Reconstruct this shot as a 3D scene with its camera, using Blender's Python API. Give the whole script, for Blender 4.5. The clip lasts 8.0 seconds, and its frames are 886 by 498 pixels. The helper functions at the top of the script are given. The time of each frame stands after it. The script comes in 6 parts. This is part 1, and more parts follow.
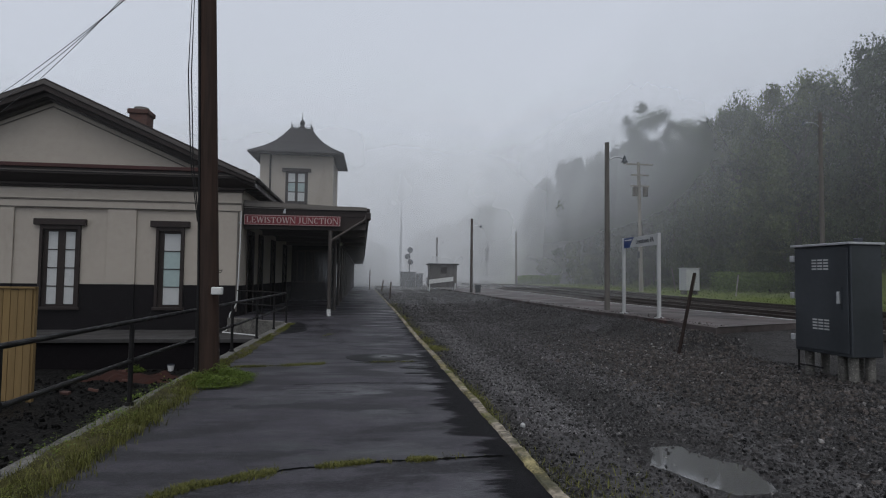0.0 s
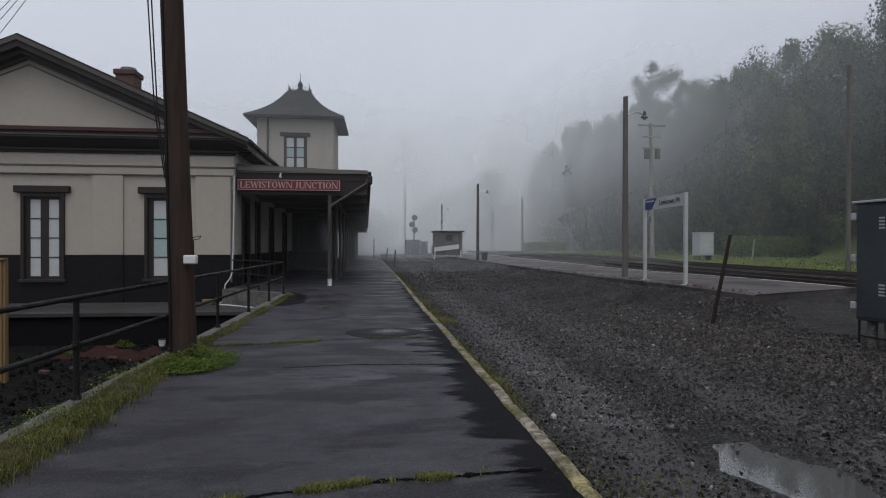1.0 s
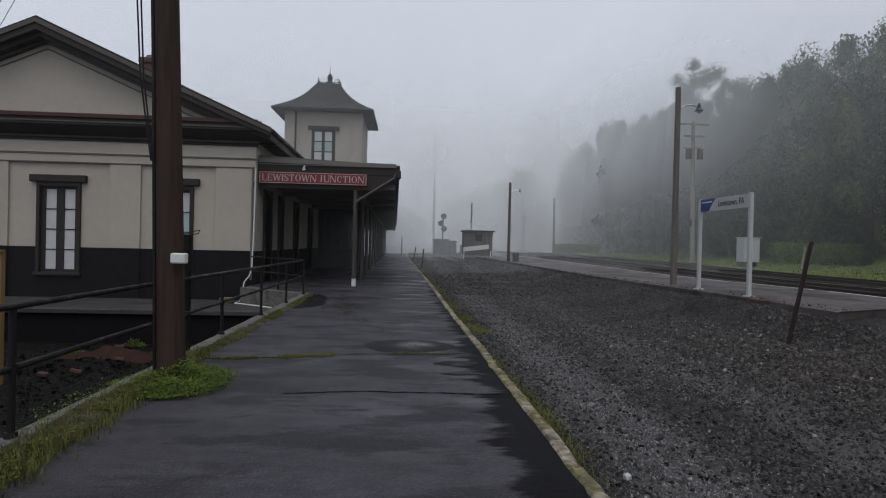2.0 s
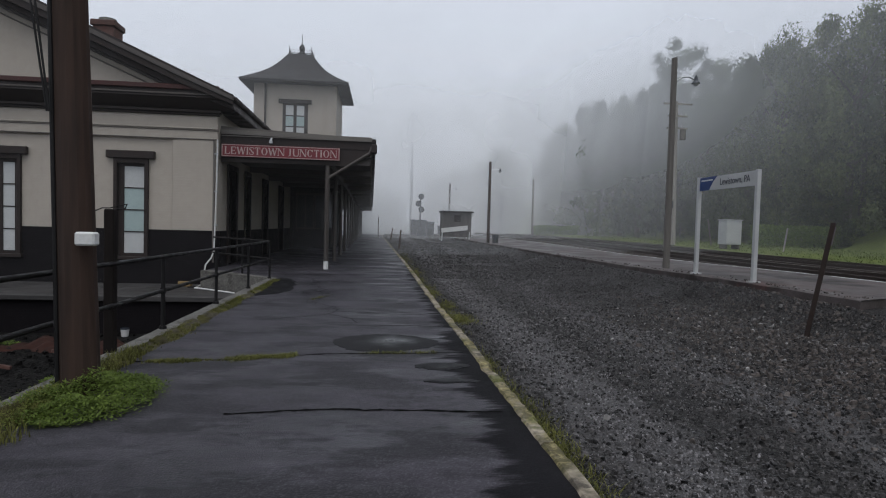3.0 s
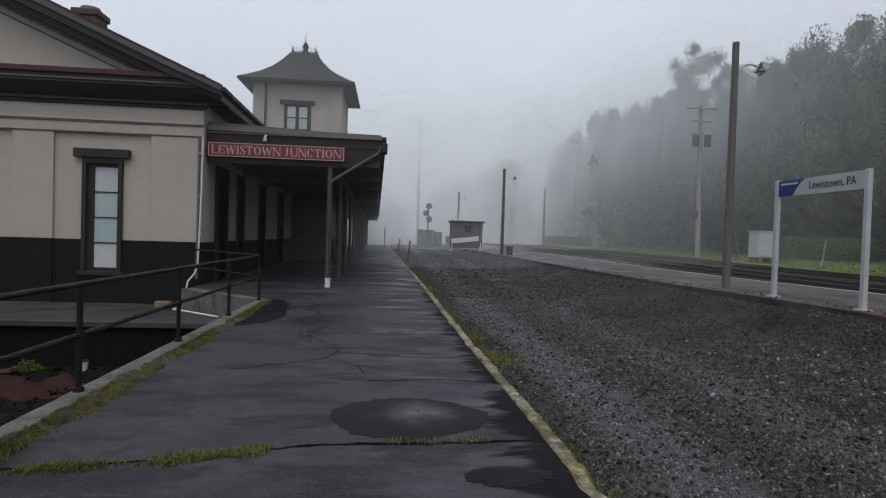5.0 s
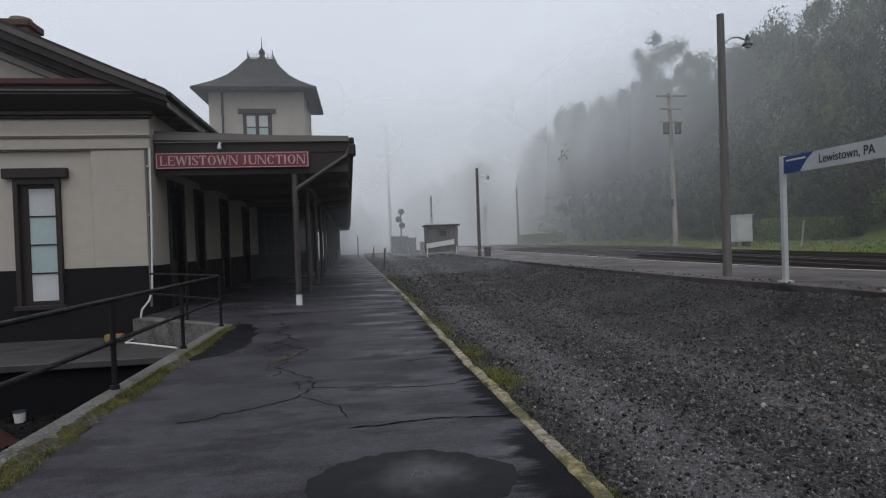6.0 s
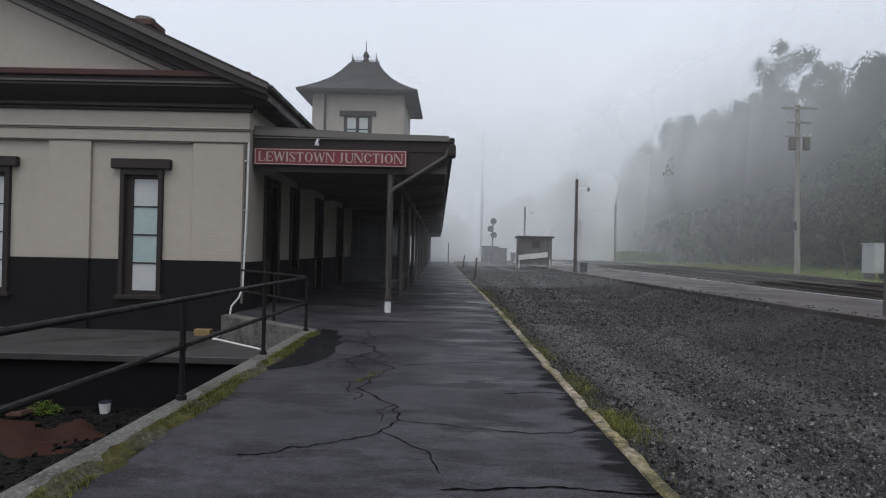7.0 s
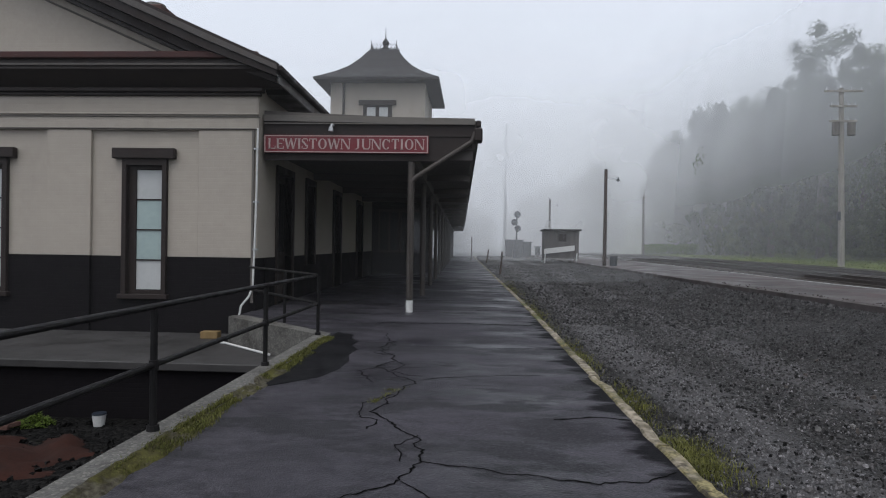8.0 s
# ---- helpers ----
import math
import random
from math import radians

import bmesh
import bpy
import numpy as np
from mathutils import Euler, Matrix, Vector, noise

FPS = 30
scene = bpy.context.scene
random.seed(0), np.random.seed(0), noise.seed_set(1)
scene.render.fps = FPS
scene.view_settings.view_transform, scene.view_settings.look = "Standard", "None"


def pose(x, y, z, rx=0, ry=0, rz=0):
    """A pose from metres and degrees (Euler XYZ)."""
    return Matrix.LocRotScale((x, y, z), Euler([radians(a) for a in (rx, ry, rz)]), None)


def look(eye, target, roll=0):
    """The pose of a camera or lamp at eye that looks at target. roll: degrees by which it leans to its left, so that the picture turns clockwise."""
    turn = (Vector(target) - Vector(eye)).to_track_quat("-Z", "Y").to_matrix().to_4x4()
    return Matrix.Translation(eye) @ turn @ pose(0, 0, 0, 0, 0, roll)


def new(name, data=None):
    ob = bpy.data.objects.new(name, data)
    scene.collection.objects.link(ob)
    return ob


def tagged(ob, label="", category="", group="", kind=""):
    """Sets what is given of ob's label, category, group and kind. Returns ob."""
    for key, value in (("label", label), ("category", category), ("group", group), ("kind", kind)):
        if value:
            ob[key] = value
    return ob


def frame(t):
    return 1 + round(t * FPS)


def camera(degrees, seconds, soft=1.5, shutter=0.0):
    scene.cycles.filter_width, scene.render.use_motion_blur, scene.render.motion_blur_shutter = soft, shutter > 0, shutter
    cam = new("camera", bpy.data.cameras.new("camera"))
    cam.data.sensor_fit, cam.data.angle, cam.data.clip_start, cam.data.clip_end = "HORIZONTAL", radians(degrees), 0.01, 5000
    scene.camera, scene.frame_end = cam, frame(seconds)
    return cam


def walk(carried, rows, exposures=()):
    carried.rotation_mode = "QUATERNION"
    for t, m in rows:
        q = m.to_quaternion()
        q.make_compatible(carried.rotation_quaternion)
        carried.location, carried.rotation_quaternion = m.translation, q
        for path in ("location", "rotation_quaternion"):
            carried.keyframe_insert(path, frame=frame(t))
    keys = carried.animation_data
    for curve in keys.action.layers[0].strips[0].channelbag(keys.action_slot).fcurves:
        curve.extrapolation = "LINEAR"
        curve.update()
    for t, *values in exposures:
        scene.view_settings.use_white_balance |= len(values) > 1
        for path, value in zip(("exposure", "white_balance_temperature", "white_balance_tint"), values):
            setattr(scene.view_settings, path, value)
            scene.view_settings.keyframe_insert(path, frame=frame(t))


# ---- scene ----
cam = camera(74.4, 8.0, soft=1.1)
PATH = [
    (0, (0.014, 0.014, 1.492), (0.251, 1.997, 1.59), 0.7),
    (0.5, (0.062, 0.586, 1.5), (0.315, 2.569, 1.499), -0.9),
    (1, (0.076, 1.177, 1.442), (0.299, 3.165, 1.431), 0.1),
    (1.5, (0.151, 1.804, 1.466), (0.404, 3.787, 1.526), -0.3),
    (1.7, (0.117, 2.052, 1.48), (0.255, 4.048, 1.483), 1.4),
    (2.8, (0.095, 3.348, 1.414), (0.216, 5.344, 1.378), 1.3),
    (3, (0.113, 3.579, 1.443), (0.321, 5.567, 1.366), 1.6),
    (3.5, (0.143, 4.146, 1.452), (0.446, 6.121, 1.375), -1.0),
    (4, (0.063, 4.734, 1.458), (0.246, 6.725, 1.442), 1.4),
    (4.5, (0.097, 5.285, 1.472), (0.436, 7.255, 1.416), -0.6),
    (5, (-0.025, 5.846, 1.468), (0.165, 7.836, 1.425), 1.8),
    (5.2, (-0.019, 6.048, 1.461), (0.208, 8.035, 1.441), -1.4),
    (6.3, (-0.073, 7.271, 1.436), (0.214, 9.25, 1.402), -2.0),
    (6.5, (-0.078, 7.455, 1.427), (0.191, 9.436, 1.355), -2.6),
    (7, (-0.173, 7.949, 1.458), (-0.196, 9.948, 1.466), 1.3),
    (7.5, (-0.171, 8.496, 1.451), (-0.159, 10.496, 1.438), -2.0),
    (8, (-0.257, 8.992, 1.451), (-0.356, 10.989, 1.438), 0.9),
]
walk(cam, [(t, look(eye, target, roll)) for t, eye, target, roll in PATH],
     exposures=[(0.0, -0.08), (1.0, 0.0), (1.5, -0.06), (2.9, 0.16), (3.5, 0.08), (4.5, 0.08), (5.0, 0.20), (6.5, 0.22), (7.0, 0.38), (7.5, 0.24), (8.0, 0.38)])

# ---- world, sun, exposure ----
world = bpy.data.worlds.new("foggy_sky")
scene.world = world
world.use_nodes = True
wn, wl = world.node_tree.nodes, world.node_tree.links
sky = wn.new("ShaderNodeTexSky")
sky.sky_type = "NISHITA"
sky.sun_disc = False
sky.sun_elevation, sky.sun_rotation = radians(64), radians(188)
sky.dust_density, sky.air_density, sky.ozone_density = 6.0, 1.0, 1.0
grey = wn.new("ShaderNodeHueSaturation")
grey.inputs["Saturation"].default_value = 0.10
fogmix = wn.new("ShaderNodeMix")
fogmix.data_type = "RGBA"
fogmix.inputs[0].default_value = 0.75
fogmix.inputs[7].default_value = (4.55, 4.95, 5.75, 1)
back = wn["Background"]
back.inputs["Strength"].default_value = 0.147
wl.new(sky.outputs[0], grey.inputs["Color"])
wl.new(grey.outputs[0], fogmix.inputs[6])
wl.new(fogmix.outputs[2], back.inputs["Color"])
sun = new("sun", bpy.data.lights.new("sun", "SUN"))
sun.data.energy, sun.data.angle, sun.data.color = 0.6, radians(40), (1.0, 0.98, 0.95)
sun.matrix_world = look((0, -20, 66), (4, 10, 0))
scene.view_settings.exposure = 0.0


# ---- materials ----
def surface(name, dark, light, scale=3.0, fine=60.0, rough=(0.6, 0.9), bump=0.3, metal=0.0, stretch=(1, 1, 1), contrast=0.25, per_object=0.0, depth=0.01, per_island=0.0):
    """A worn surface: two colours mixed by a broad and a fine noise, with roughness and relief."""
    m = bpy.data.materials.new(name)
    m.use_nodes = True
    n, l = m.node_tree.nodes, m.node_tree.links
    b = n["Principled BSDF"]
    tc, mp = n.new("ShaderNodeTexCoord"), n.new("ShaderNodeMapping")
    mp.inputs["Scale"].default_value = stretch
    l.new(tc.outputs["Object"], mp.inputs["Vector"])
    big, mid, small = n.new("ShaderNodeTexNoise"), n.new("ShaderNodeTexNoise"), n.new("ShaderNodeTexNoise")
    for tex, s, d in ((big, scale, 6), (mid, math.sqrt(scale * fine), 4), (small, fine, 3)):
        tex.inputs["Scale"].default_value, tex.inputs["Detail"].default_value = s, d
        l.new(mp.outputs[0], tex.inputs["Vector"])
    add = n.new("ShaderNodeMath")
    add.operation = "MULTIPLY_ADD"
    add.inputs[1].default_value = 0.3
    l.new(small.outputs[0], add.inputs[0])
    half, third = n.new("ShaderNodeMath"), n.new("ShaderNodeMath")
    half.operation, third.operation = "MULTIPLY", "MULTIPLY_ADD"
    half.inputs[1].default_value, third.inputs[1].default_value = 0.4, 0.3
    l.new(big.outputs[0], half.inputs[0])
    l.new(mid.outputs[0], third.inputs[0])
    l.new(half.outputs[0], third.inputs[2])
    l.new(third.outputs[0], add.inputs[2])
    ramp = n.new("ShaderNodeValToRGB")
    ramp.color_ramp.elements[0].position, ramp.color_ramp.elements[1].position = 0.5 - contrast, 0.5 + contrast
    ramp.color_ramp.elements[0].color, ramp.color_ramp.elements[1].color = (*dark, 1), (*light, 1)
    l.new(add.outputs[0], ramp.inputs[0])
    colour = ramp.outputs[0]
    if per_object or per_island:
        hs = n.new("ShaderNodeHueSaturation")
        rnd = n.new("ShaderNodeObjectInfo").outputs["Random"] if per_object else n.new("ShaderNodeNewGeometry").outputs["Random Per Island"]
        mr = n.new("ShaderNodeMapRange")
        k = per_object or per_island
        mr.inputs[3].default_value, mr.inputs[4].default_value = 1 - k, 1 + k
        l.new(rnd, mr.inputs[0])
        l.new(mr.outputs[0], hs.inputs["Value"])
        l.new(colour, hs.inputs["Color"])
        colour = hs.outputs[0]
    l.new(colour, b.inputs["Base Color"])
    rr = n.new("ShaderNodeMapRange")
    rr.inputs[1].default_value, rr.inputs[2].default_value = 0.35, 0.65
    rr.inputs[3].default_value, rr.inputs[4].default_value = rough
    l.new(big.outputs[0], rr.inputs[0])
    l.new(rr.outputs[0], b.inputs["Roughness"])
    b.inputs["Metallic"].default_value = metal
    if bump:
        bp = n.new("ShaderNodeBump")
        bp.inputs["Strength"].default_value, bp.inputs["Distance"].default_value = bump, depth
        l.new(add.outputs[0], bp.inputs["Height"])
        l.new(bp.outputs[0], b.inputs["Normal"])
    return m


def dull(m, spec=0.2):
    m.node_tree.nodes["Principled BSDF"].inputs["Specular IOR Level"].default_value = spec
    return m


def bricked(m):
    """Adds the relief of painted brick courses to a wall's material."""
    n, l = m.node_tree.nodes, m.node_tree.links
    tc, sep, add, com = n.new("ShaderNodeTexCoord"), n.new("ShaderNodeSeparateXYZ"), n.new("ShaderNodeMath"), n.new("ShaderNodeCombineXYZ")
    l.new(tc.outputs["Object"], sep.inputs[0])
    l.new(sep.outputs["X"], add.inputs[0])
    l.new(sep.outputs["Y"], add.inputs[1])
    l.new(add.outputs[0], com.inputs["X"])
    l.new(sep.outputs["Z"], com.inputs["Y"])
    br = n.new("ShaderNodeTexBrick")
    br.inputs["Scale"].default_value, br.inputs["Mortar Size"].default_value, br.inputs["Mortar Smooth"].default_value = 1.0, 0.006, 0.5
    br.inputs["Brick Width"].default_value, br.inputs["Row Height"].default_value = 0.21, 0.07
    l.new(com.outputs[0], br.inputs["Vector"])
    inv = n.new("ShaderNodeMath")
    inv.operation = "SUBTRACT"
    inv.inputs[0].default_value = 1.0
    l.new(br.outputs["Fac"], inv.inputs[1])
    bp = n.new("ShaderNodeBump")
    bp.inputs["Strength"].default_value, bp.inputs["Distance"].default_value = 0.3, 0.006
    l.new(inv.outputs[0], bp.inputs["Height"])
    b = n["Principled BSDF"]
    old = b.inputs["Normal"].links[0].from_socket if b.inputs["Normal"].links else None
    if old:
        l.new(old, bp.inputs["Normal"])
    l.new(bp.outputs[0], b.inputs["Normal"])
    return m


M = {}
M["asphalt"] = surface("wet_asphalt", (0.0048, 0.0044, 0.0062), (0.044, 0.0395, 0.050), 0.9, 70, (0.32, 0.8), 0.8, contrast=0.095, stretch=(0.7, 1.3, 1))
M["tar"] = surface("fresh_tar", (0.004, 0.004, 0.005), (0.009, 0.009, 0.010), 3, 160, (0.5, 0.75), 0.4)
M["gravel"] = surface("gravel_ground", (0.010, 0.0095, 0.0095), (0.055, 0.052, 0.05), 0.7, 28, (0.55, 0.9), 1.0, contrast=0.2, depth=0.03)
M["ballast"] = surface("ballast", (0.012, 0.011, 0.010), (0.045, 0.04, 0.036), 0.9, 25, (0.7, 0.95), 1.0, contrast=0.2, depth=0.03)
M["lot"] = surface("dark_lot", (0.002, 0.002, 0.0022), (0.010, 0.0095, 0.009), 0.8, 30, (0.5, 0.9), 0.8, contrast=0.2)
M["grass"] = surface("lawn", (0.055, 0.075, 0.022), (0.125, 0.15, 0.045), 0.5, 40, (0.7, 0.95), 0.8, contrast=0.2)
M["concrete"] = surface("worn_concrete", (0.06, 0.057, 0.052), (0.17, 0.165, 0.15), 2.0, 60, (0.6, 0.9), 0.7, contrast=0.13)
M["walk"] = surface("damp_concrete", (0.017, 0.016, 0.016), (0.046, 0.043, 0.042), 1.5, 60, (0.5, 0.8), 0.4)
M["kerb_paint"] = surface("worn_yellow_kerb", (0.045, 0.042, 0.03), (0.20, 0.165, 0.06), 3.0, 45, (0.6, 0.9), 0.6, contrast=0.14)
M["cream"] = surface("cream_painted_brick", (0.30, 0.262, 0.222), (0.40, 0.36, 0.31), 1.3, 30, (0.6, 0.85), 0.2)
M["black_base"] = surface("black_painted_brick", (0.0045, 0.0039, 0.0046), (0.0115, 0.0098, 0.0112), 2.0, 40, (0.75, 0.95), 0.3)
M["brown"] = surface("dark_brown_trim", (0.014, 0.0105, 0.0095), (0.032, 0.023, 0.0205), 3.0, 50, (0.45, 0.7), 0.2)
M["redtrim"] = surface("maroon_gutter", (0.030, 0.013, 0.012), (0.070, 0.027, 0.024), 3.0, 50, (0.45, 0.7), 0.2)
M["roof"] = surface("dark_shingles", (0.014, 0.0135, 0.014), (0.037, 0.034, 0.034), 2.0, 50, (0.7, 0.95), 0.4)
M["fascia"] = surface("weathered_fascia", (0.075, 0.066, 0.058), (0.15, 0.135, 0.12), 2.0, 50, (0.5, 0.8), 0.2, stretch=(1, 1, 4))
# soffit colour raised to hold the glare and fog veil under the canopy
M["soffit"] = surface("veiled_soffit_boards", (0.06, 0.052, 0.047), (0.12, 0.105, 0.097), 3.0, 50, (0.7, 0.9), 0.2, stretch=(6, 1, 1))
M["post"] = surface("brown_post_paint", (0.03, 0.024, 0.021), (0.07, 0.058, 0.05), 4.0, 60, (0.4, 0.7), 0.2)
M["white"] = surface("white_paint", (0.42, 0.42, 0.41), (0.66, 0.66, 0.64), 4.0, 60, (0.45, 0.7), 0.15)
M["signwhite"] = surface("grey_sign_paint", (0.28, 0.285, 0.285), (0.42, 0.425, 0.42), 3.0, 60, (0.45, 0.7), 0.15)
M["offwhite"] = surface("grey_white_metal", (0.3, 0.31, 0.31), (0.46, 0.47, 0.465), 3.0, 60, (0.4, 0.65), 0.1)
M["signred"] = surface("red_sign_board", (0.10, 0.006, 0.011), (0.17, 0.011, 0.019), 4.0, 60, (0.4, 0.65), 0.1)
M["signpink"] = surface("sign_lettering", (0.30, 0.22, 0.205), (0.45, 0.35, 0.33), 9.0, 90, (0.5, 0.7), 0.0)
M["steel"] = surface("black_pipe_rail", (0.005, 0.005, 0.0055), (0.016, 0.0145, 0.0145), 8.0, 90, (0.45, 0.7), 0.3)
M["timber"] = surface("weathered_pole", (0.012, 0.0085, 0.007), (0.06, 0.036, 0.027), 5.0, 30, (0.7, 0.95), 0.9, stretch=(1, 1, 0.06), contrast=0.2)
M["greypole"] = surface("grey_wood_pole", (0.055, 0.049, 0.044), (0.15, 0.138, 0.124), 5.0, 30, (0.7, 0.95), 0.7, stretch=(1, 1, 0.06), contrast=0.2)
# pole wood lightened in its colour, for the haze over the distant pole
M["palepole"] = surface("haze_paled_pole", (0.15, 0.14, 0.125), (0.32, 0.30, 0.27), 5.0, 30, (0.7, 0.95), 0.7, stretch=(1, 1, 0.06), contrast=0.2)
M["newwood"] = surface("new_fence_board", (0.11, 0.066, 0.022), (0.21, 0.14, 0.055), 3.0, 30, (0.6, 0.85), 0.4, stretch=(1, 1, 0.08), per_object=0.18)
M["cabinet"] = surface("dark_grey_metal", (0.035, 0.04, 0.046), (0.06, 0.066, 0.075), 1.5, 80, (0.35, 0.55), 0.1, metal=0.4)
M["galv"] = surface("galvanised_metal", (0.30, 0.31, 0.32), (0.5, 0.51, 0.52), 6.0, 80, (0.35, 0.55), 0.1, metal=0.6)
M["blue"] = surface("dark_blue_panel", (0.006, 0.025, 0.10), (0.01, 0.04, 0.15), 6.0, 80, (0.35, 0.55), 0.0)
M["ink"] = surface("dark_ink", (0.008, 0.012, 0.02), (0.015, 0.02, 0.03), 6.0, 80, (0.4, 0.6), 0.0)
M["rust"] = surface("rusted_steel", (0.010, 0.007, 0.006), (0.030, 0.019, 0.015), 8.0, 80, (0.7, 0.9), 0.6)
M["railtop"] = surface("worn_rail_steel", (0.03, 0.022, 0.019), (0.085, 0.068, 0.06), 6.0, 80, (0.4, 0.6), 0.1, metal=0.3)
M["brick"] = surface("old_brick", (0.035, 0.018, 0.014), (0.10, 0.045, 0.034), 3.0, 50, (0.75, 0.95), 0.6, per_object=0.2)
M["bark"] = surface("bark", (0.03, 0.026, 0.022), (0.09, 0.08, 0.07), 6.0, 40, (0.8, 1.0), 0.9, stretch=(1, 1, 0.15))
M["water"] = surface("puddle_water", (0.05, 0.05, 0.05), (0.075, 0.073, 0.07), 2.0, 20, (0.03, 0.05), 0.0)
# shed boards: the grey is raised to include haze at that distance
M["oldboards"] = surface("old_hazed_boards", (0.05, 0.045, 0.043), (0.13, 0.12, 0.115), 4.0, 40, (0.7, 0.95), 0.5, stretch=(1, 1, 0.1), per_object=0.2)
M["creosote"] = surface("rail_sleeper", (0.02, 0.017, 0.015), (0.06, 0.05, 0.042), 4.0, 40, (0.8, 0.95), 0.6)
M["pavers"] = surface("platform_slab", (0.022, 0.0175, 0.0165), (0.095, 0.080, 0.077), 0.9, 40, (0.45, 0.8), 0.7, contrast=0.2, per_object=0.1)
M["dirt"] = surface("red_dirt", (0.008, 0.004, 0.003), (0.046, 0.016, 0.011), 3.0, 40, (0.8, 1.0), 0.8)
M["glassdark"] = surface("dark_window_glass", (0.01, 0.012, 0.013), (0.02, 0.022, 0.025), 2.0, 20, (0.05, 0.12), 0.0)
M["blind"] = surface("window_blind", (0.36, 0.37, 0.37), (0.5, 0.51, 0.505), 2.0, 40, (0.4, 0.6), 0.05)
M["blindgreen"] = surface("greenish_pane", (0.26, 0.34, 0.33), (0.36, 0.44, 0.43), 2.0, 40, (0.15, 0.3), 0.0)

for key in ("brown", "black_base", "roof", "lot", "ballast", "timber", "gravel", "redtrim"):
    dull(M[key], 0.22)
for key, k in (("asphalt", 0.3), ("steel", 0.2), ("rust", 0.2), ("tar", 0.12), ("concrete", 0.3), ("kerb_paint", 0.25), ("pavers", 0.3), ("water", 1.0), ("grass", 0.1), ("dirt", 0.2)):
    dull(M[key], k)
for n in M["kerb_paint"].node_tree.nodes:
    if n.type == "VALTORGB":
        n.color_ramp.elements[0].color = (0.022, 0.024, 0.012, 1)
        e = n.color_ramp.elements.new(0.5)
        e.color = (0.085, 0.074, 0.034, 1)
        n.color_ramp.elements[2].color = (0.33, 0.28, 0.14, 1)
bricked(M["cream"])
bricked(M["black_base"])


def layered(m, dark, light, scale, low, high, amount=1.0, stretch=(1, 1, 1), rough=None, detail=8):
    """Lays blotches of a second tone over a material, where a ragged noise passes from low to high."""
    n, l = m.node_tree.nodes, m.node_tree.links
    b = n["Principled BSDF"]
    under = b.inputs["Base Color"].links[0].from_socket
    tc, mp, tex, tone = n.new("ShaderNodeTexCoord"), n.new("ShaderNodeMapping"), n.new("ShaderNodeTexNoise"), n.new("ShaderNodeTexNoise")
    mp.inputs["Scale"].default_value = stretch
    mp.inputs["Location"].default_value = (scale * 3.1, low * 17, 0)
    l.new(tc.outputs["Object"], mp.inputs["Vector"])
    tex.inputs["Scale"].default_value, tex.inputs["Detail"].default_value, tex.inputs["Roughness"].default_value = scale, detail, 0.62
    tone.inputs["Scale"].default_value, tone.inputs["Detail"].default_value = scale * 14, 4
    for q in (tex, tone):
        l.new(mp.outputs[0], q.inputs["Vector"])
    mask, ramp, mix = n.new("ShaderNodeMapRange"), n.new("ShaderNodeValToRGB"), n.new("ShaderNodeMix")
    mask.interpolation_type = "SMOOTHSTEP"
    mask.inputs[1].default_value, mask.inputs[2].default_value, mask.inputs[4].default_value = low, high, amount
    l.new(tex.outputs[0], mask.inputs[0])
    ramp.color_ramp.elements[0].position, ramp.color_ramp.elements[1].position = 0.35, 0.65
    ramp.color_ramp.elements[0].color, ramp.color_ramp.elements[1].color = (*dark, 1), (*light, 1)
    l.new(tone.outputs[0], ramp.inputs[0])
    mix.data_type = "RGBA"
    l.new(mask.outputs[0], mix.inputs[0])
    l.new(under, mix.inputs[6])
    l.new(ramp.outputs[0], mix.inputs[7])
    l.new(mix.outputs[2], b.inputs["Base Color"])
    if rough is not None:
        old = b.inputs["Roughness"].links[0].from_socket
        rm = n.new("ShaderNodeMix")
        l.new(mask.outputs[0], rm.inputs[0])
        l.new(old, rm.inputs[2])
        rm.inputs[3].default_value = rough
        l.new(rm.outputs[0], b.inputs["Roughness"])
    return m


def speckled(m, dark, light, scale, amount, depth=0.004):
    """Shows the single grains of a bound aggregate: small cells of differing tone, with relief."""
    n, l = m.node_tree.nodes, m.node_tree.links
    b = n["Principled BSDF"]
    under = b.inputs["Base Color"].links[0].from_socket
    tc, vor, sep, ramp, mix = n.new("ShaderNodeTexCoord"), n.new("ShaderNodeTexVoronoi"), n.new("ShaderNodeSeparateColor"), n.new("ShaderNodeValToRGB"), n.new("ShaderNodeMix")
    vor.inputs["Scale"].default_value = scale
    l.new(tc.outputs["Object"], vor.inputs["Vector"])
    l.new(vor.outputs["Color"], sep.inputs[0])
    ramp.color_ramp.elements[0].position, ramp.color_ramp.elements[1].position = 0.1, 0.98
    ramp.color_ramp.elements[0].color, ramp.color_ramp.elements[1].color = (*dark, 1), (*light, 1)
    e = ramp.color_ramp.elements.new(0.75)
    e.color = (*[0.72 * d + 0.28 * g for d, g in zip(dark, light)], 1)
    l.new(sep.outputs[0], ramp.inputs[0])
    mix.data_type = "RGBA"
    mix.inputs[0].default_value = amount
    l.new(under, mix.inputs[6])
    l.new(ramp.outputs[0], mix.inputs[7])
    l.new(mix.outputs[2], b.inputs["Base Color"])
    bp = n.new("ShaderNodeBump")
    bp.invert = True
    bp.inputs["Strength"].default_value, bp.inputs["Distance"].default_value = 0.6, depth
    l.new(vor.outputs["Distance"], bp.inputs["Height"])
    if b.inputs["Normal"].links:
        l.new(b.inputs["Normal"].links[0].from_socket, bp.inputs["Normal"])
    l.new(bp.outputs[0], b.inputs["Normal"])
    return m


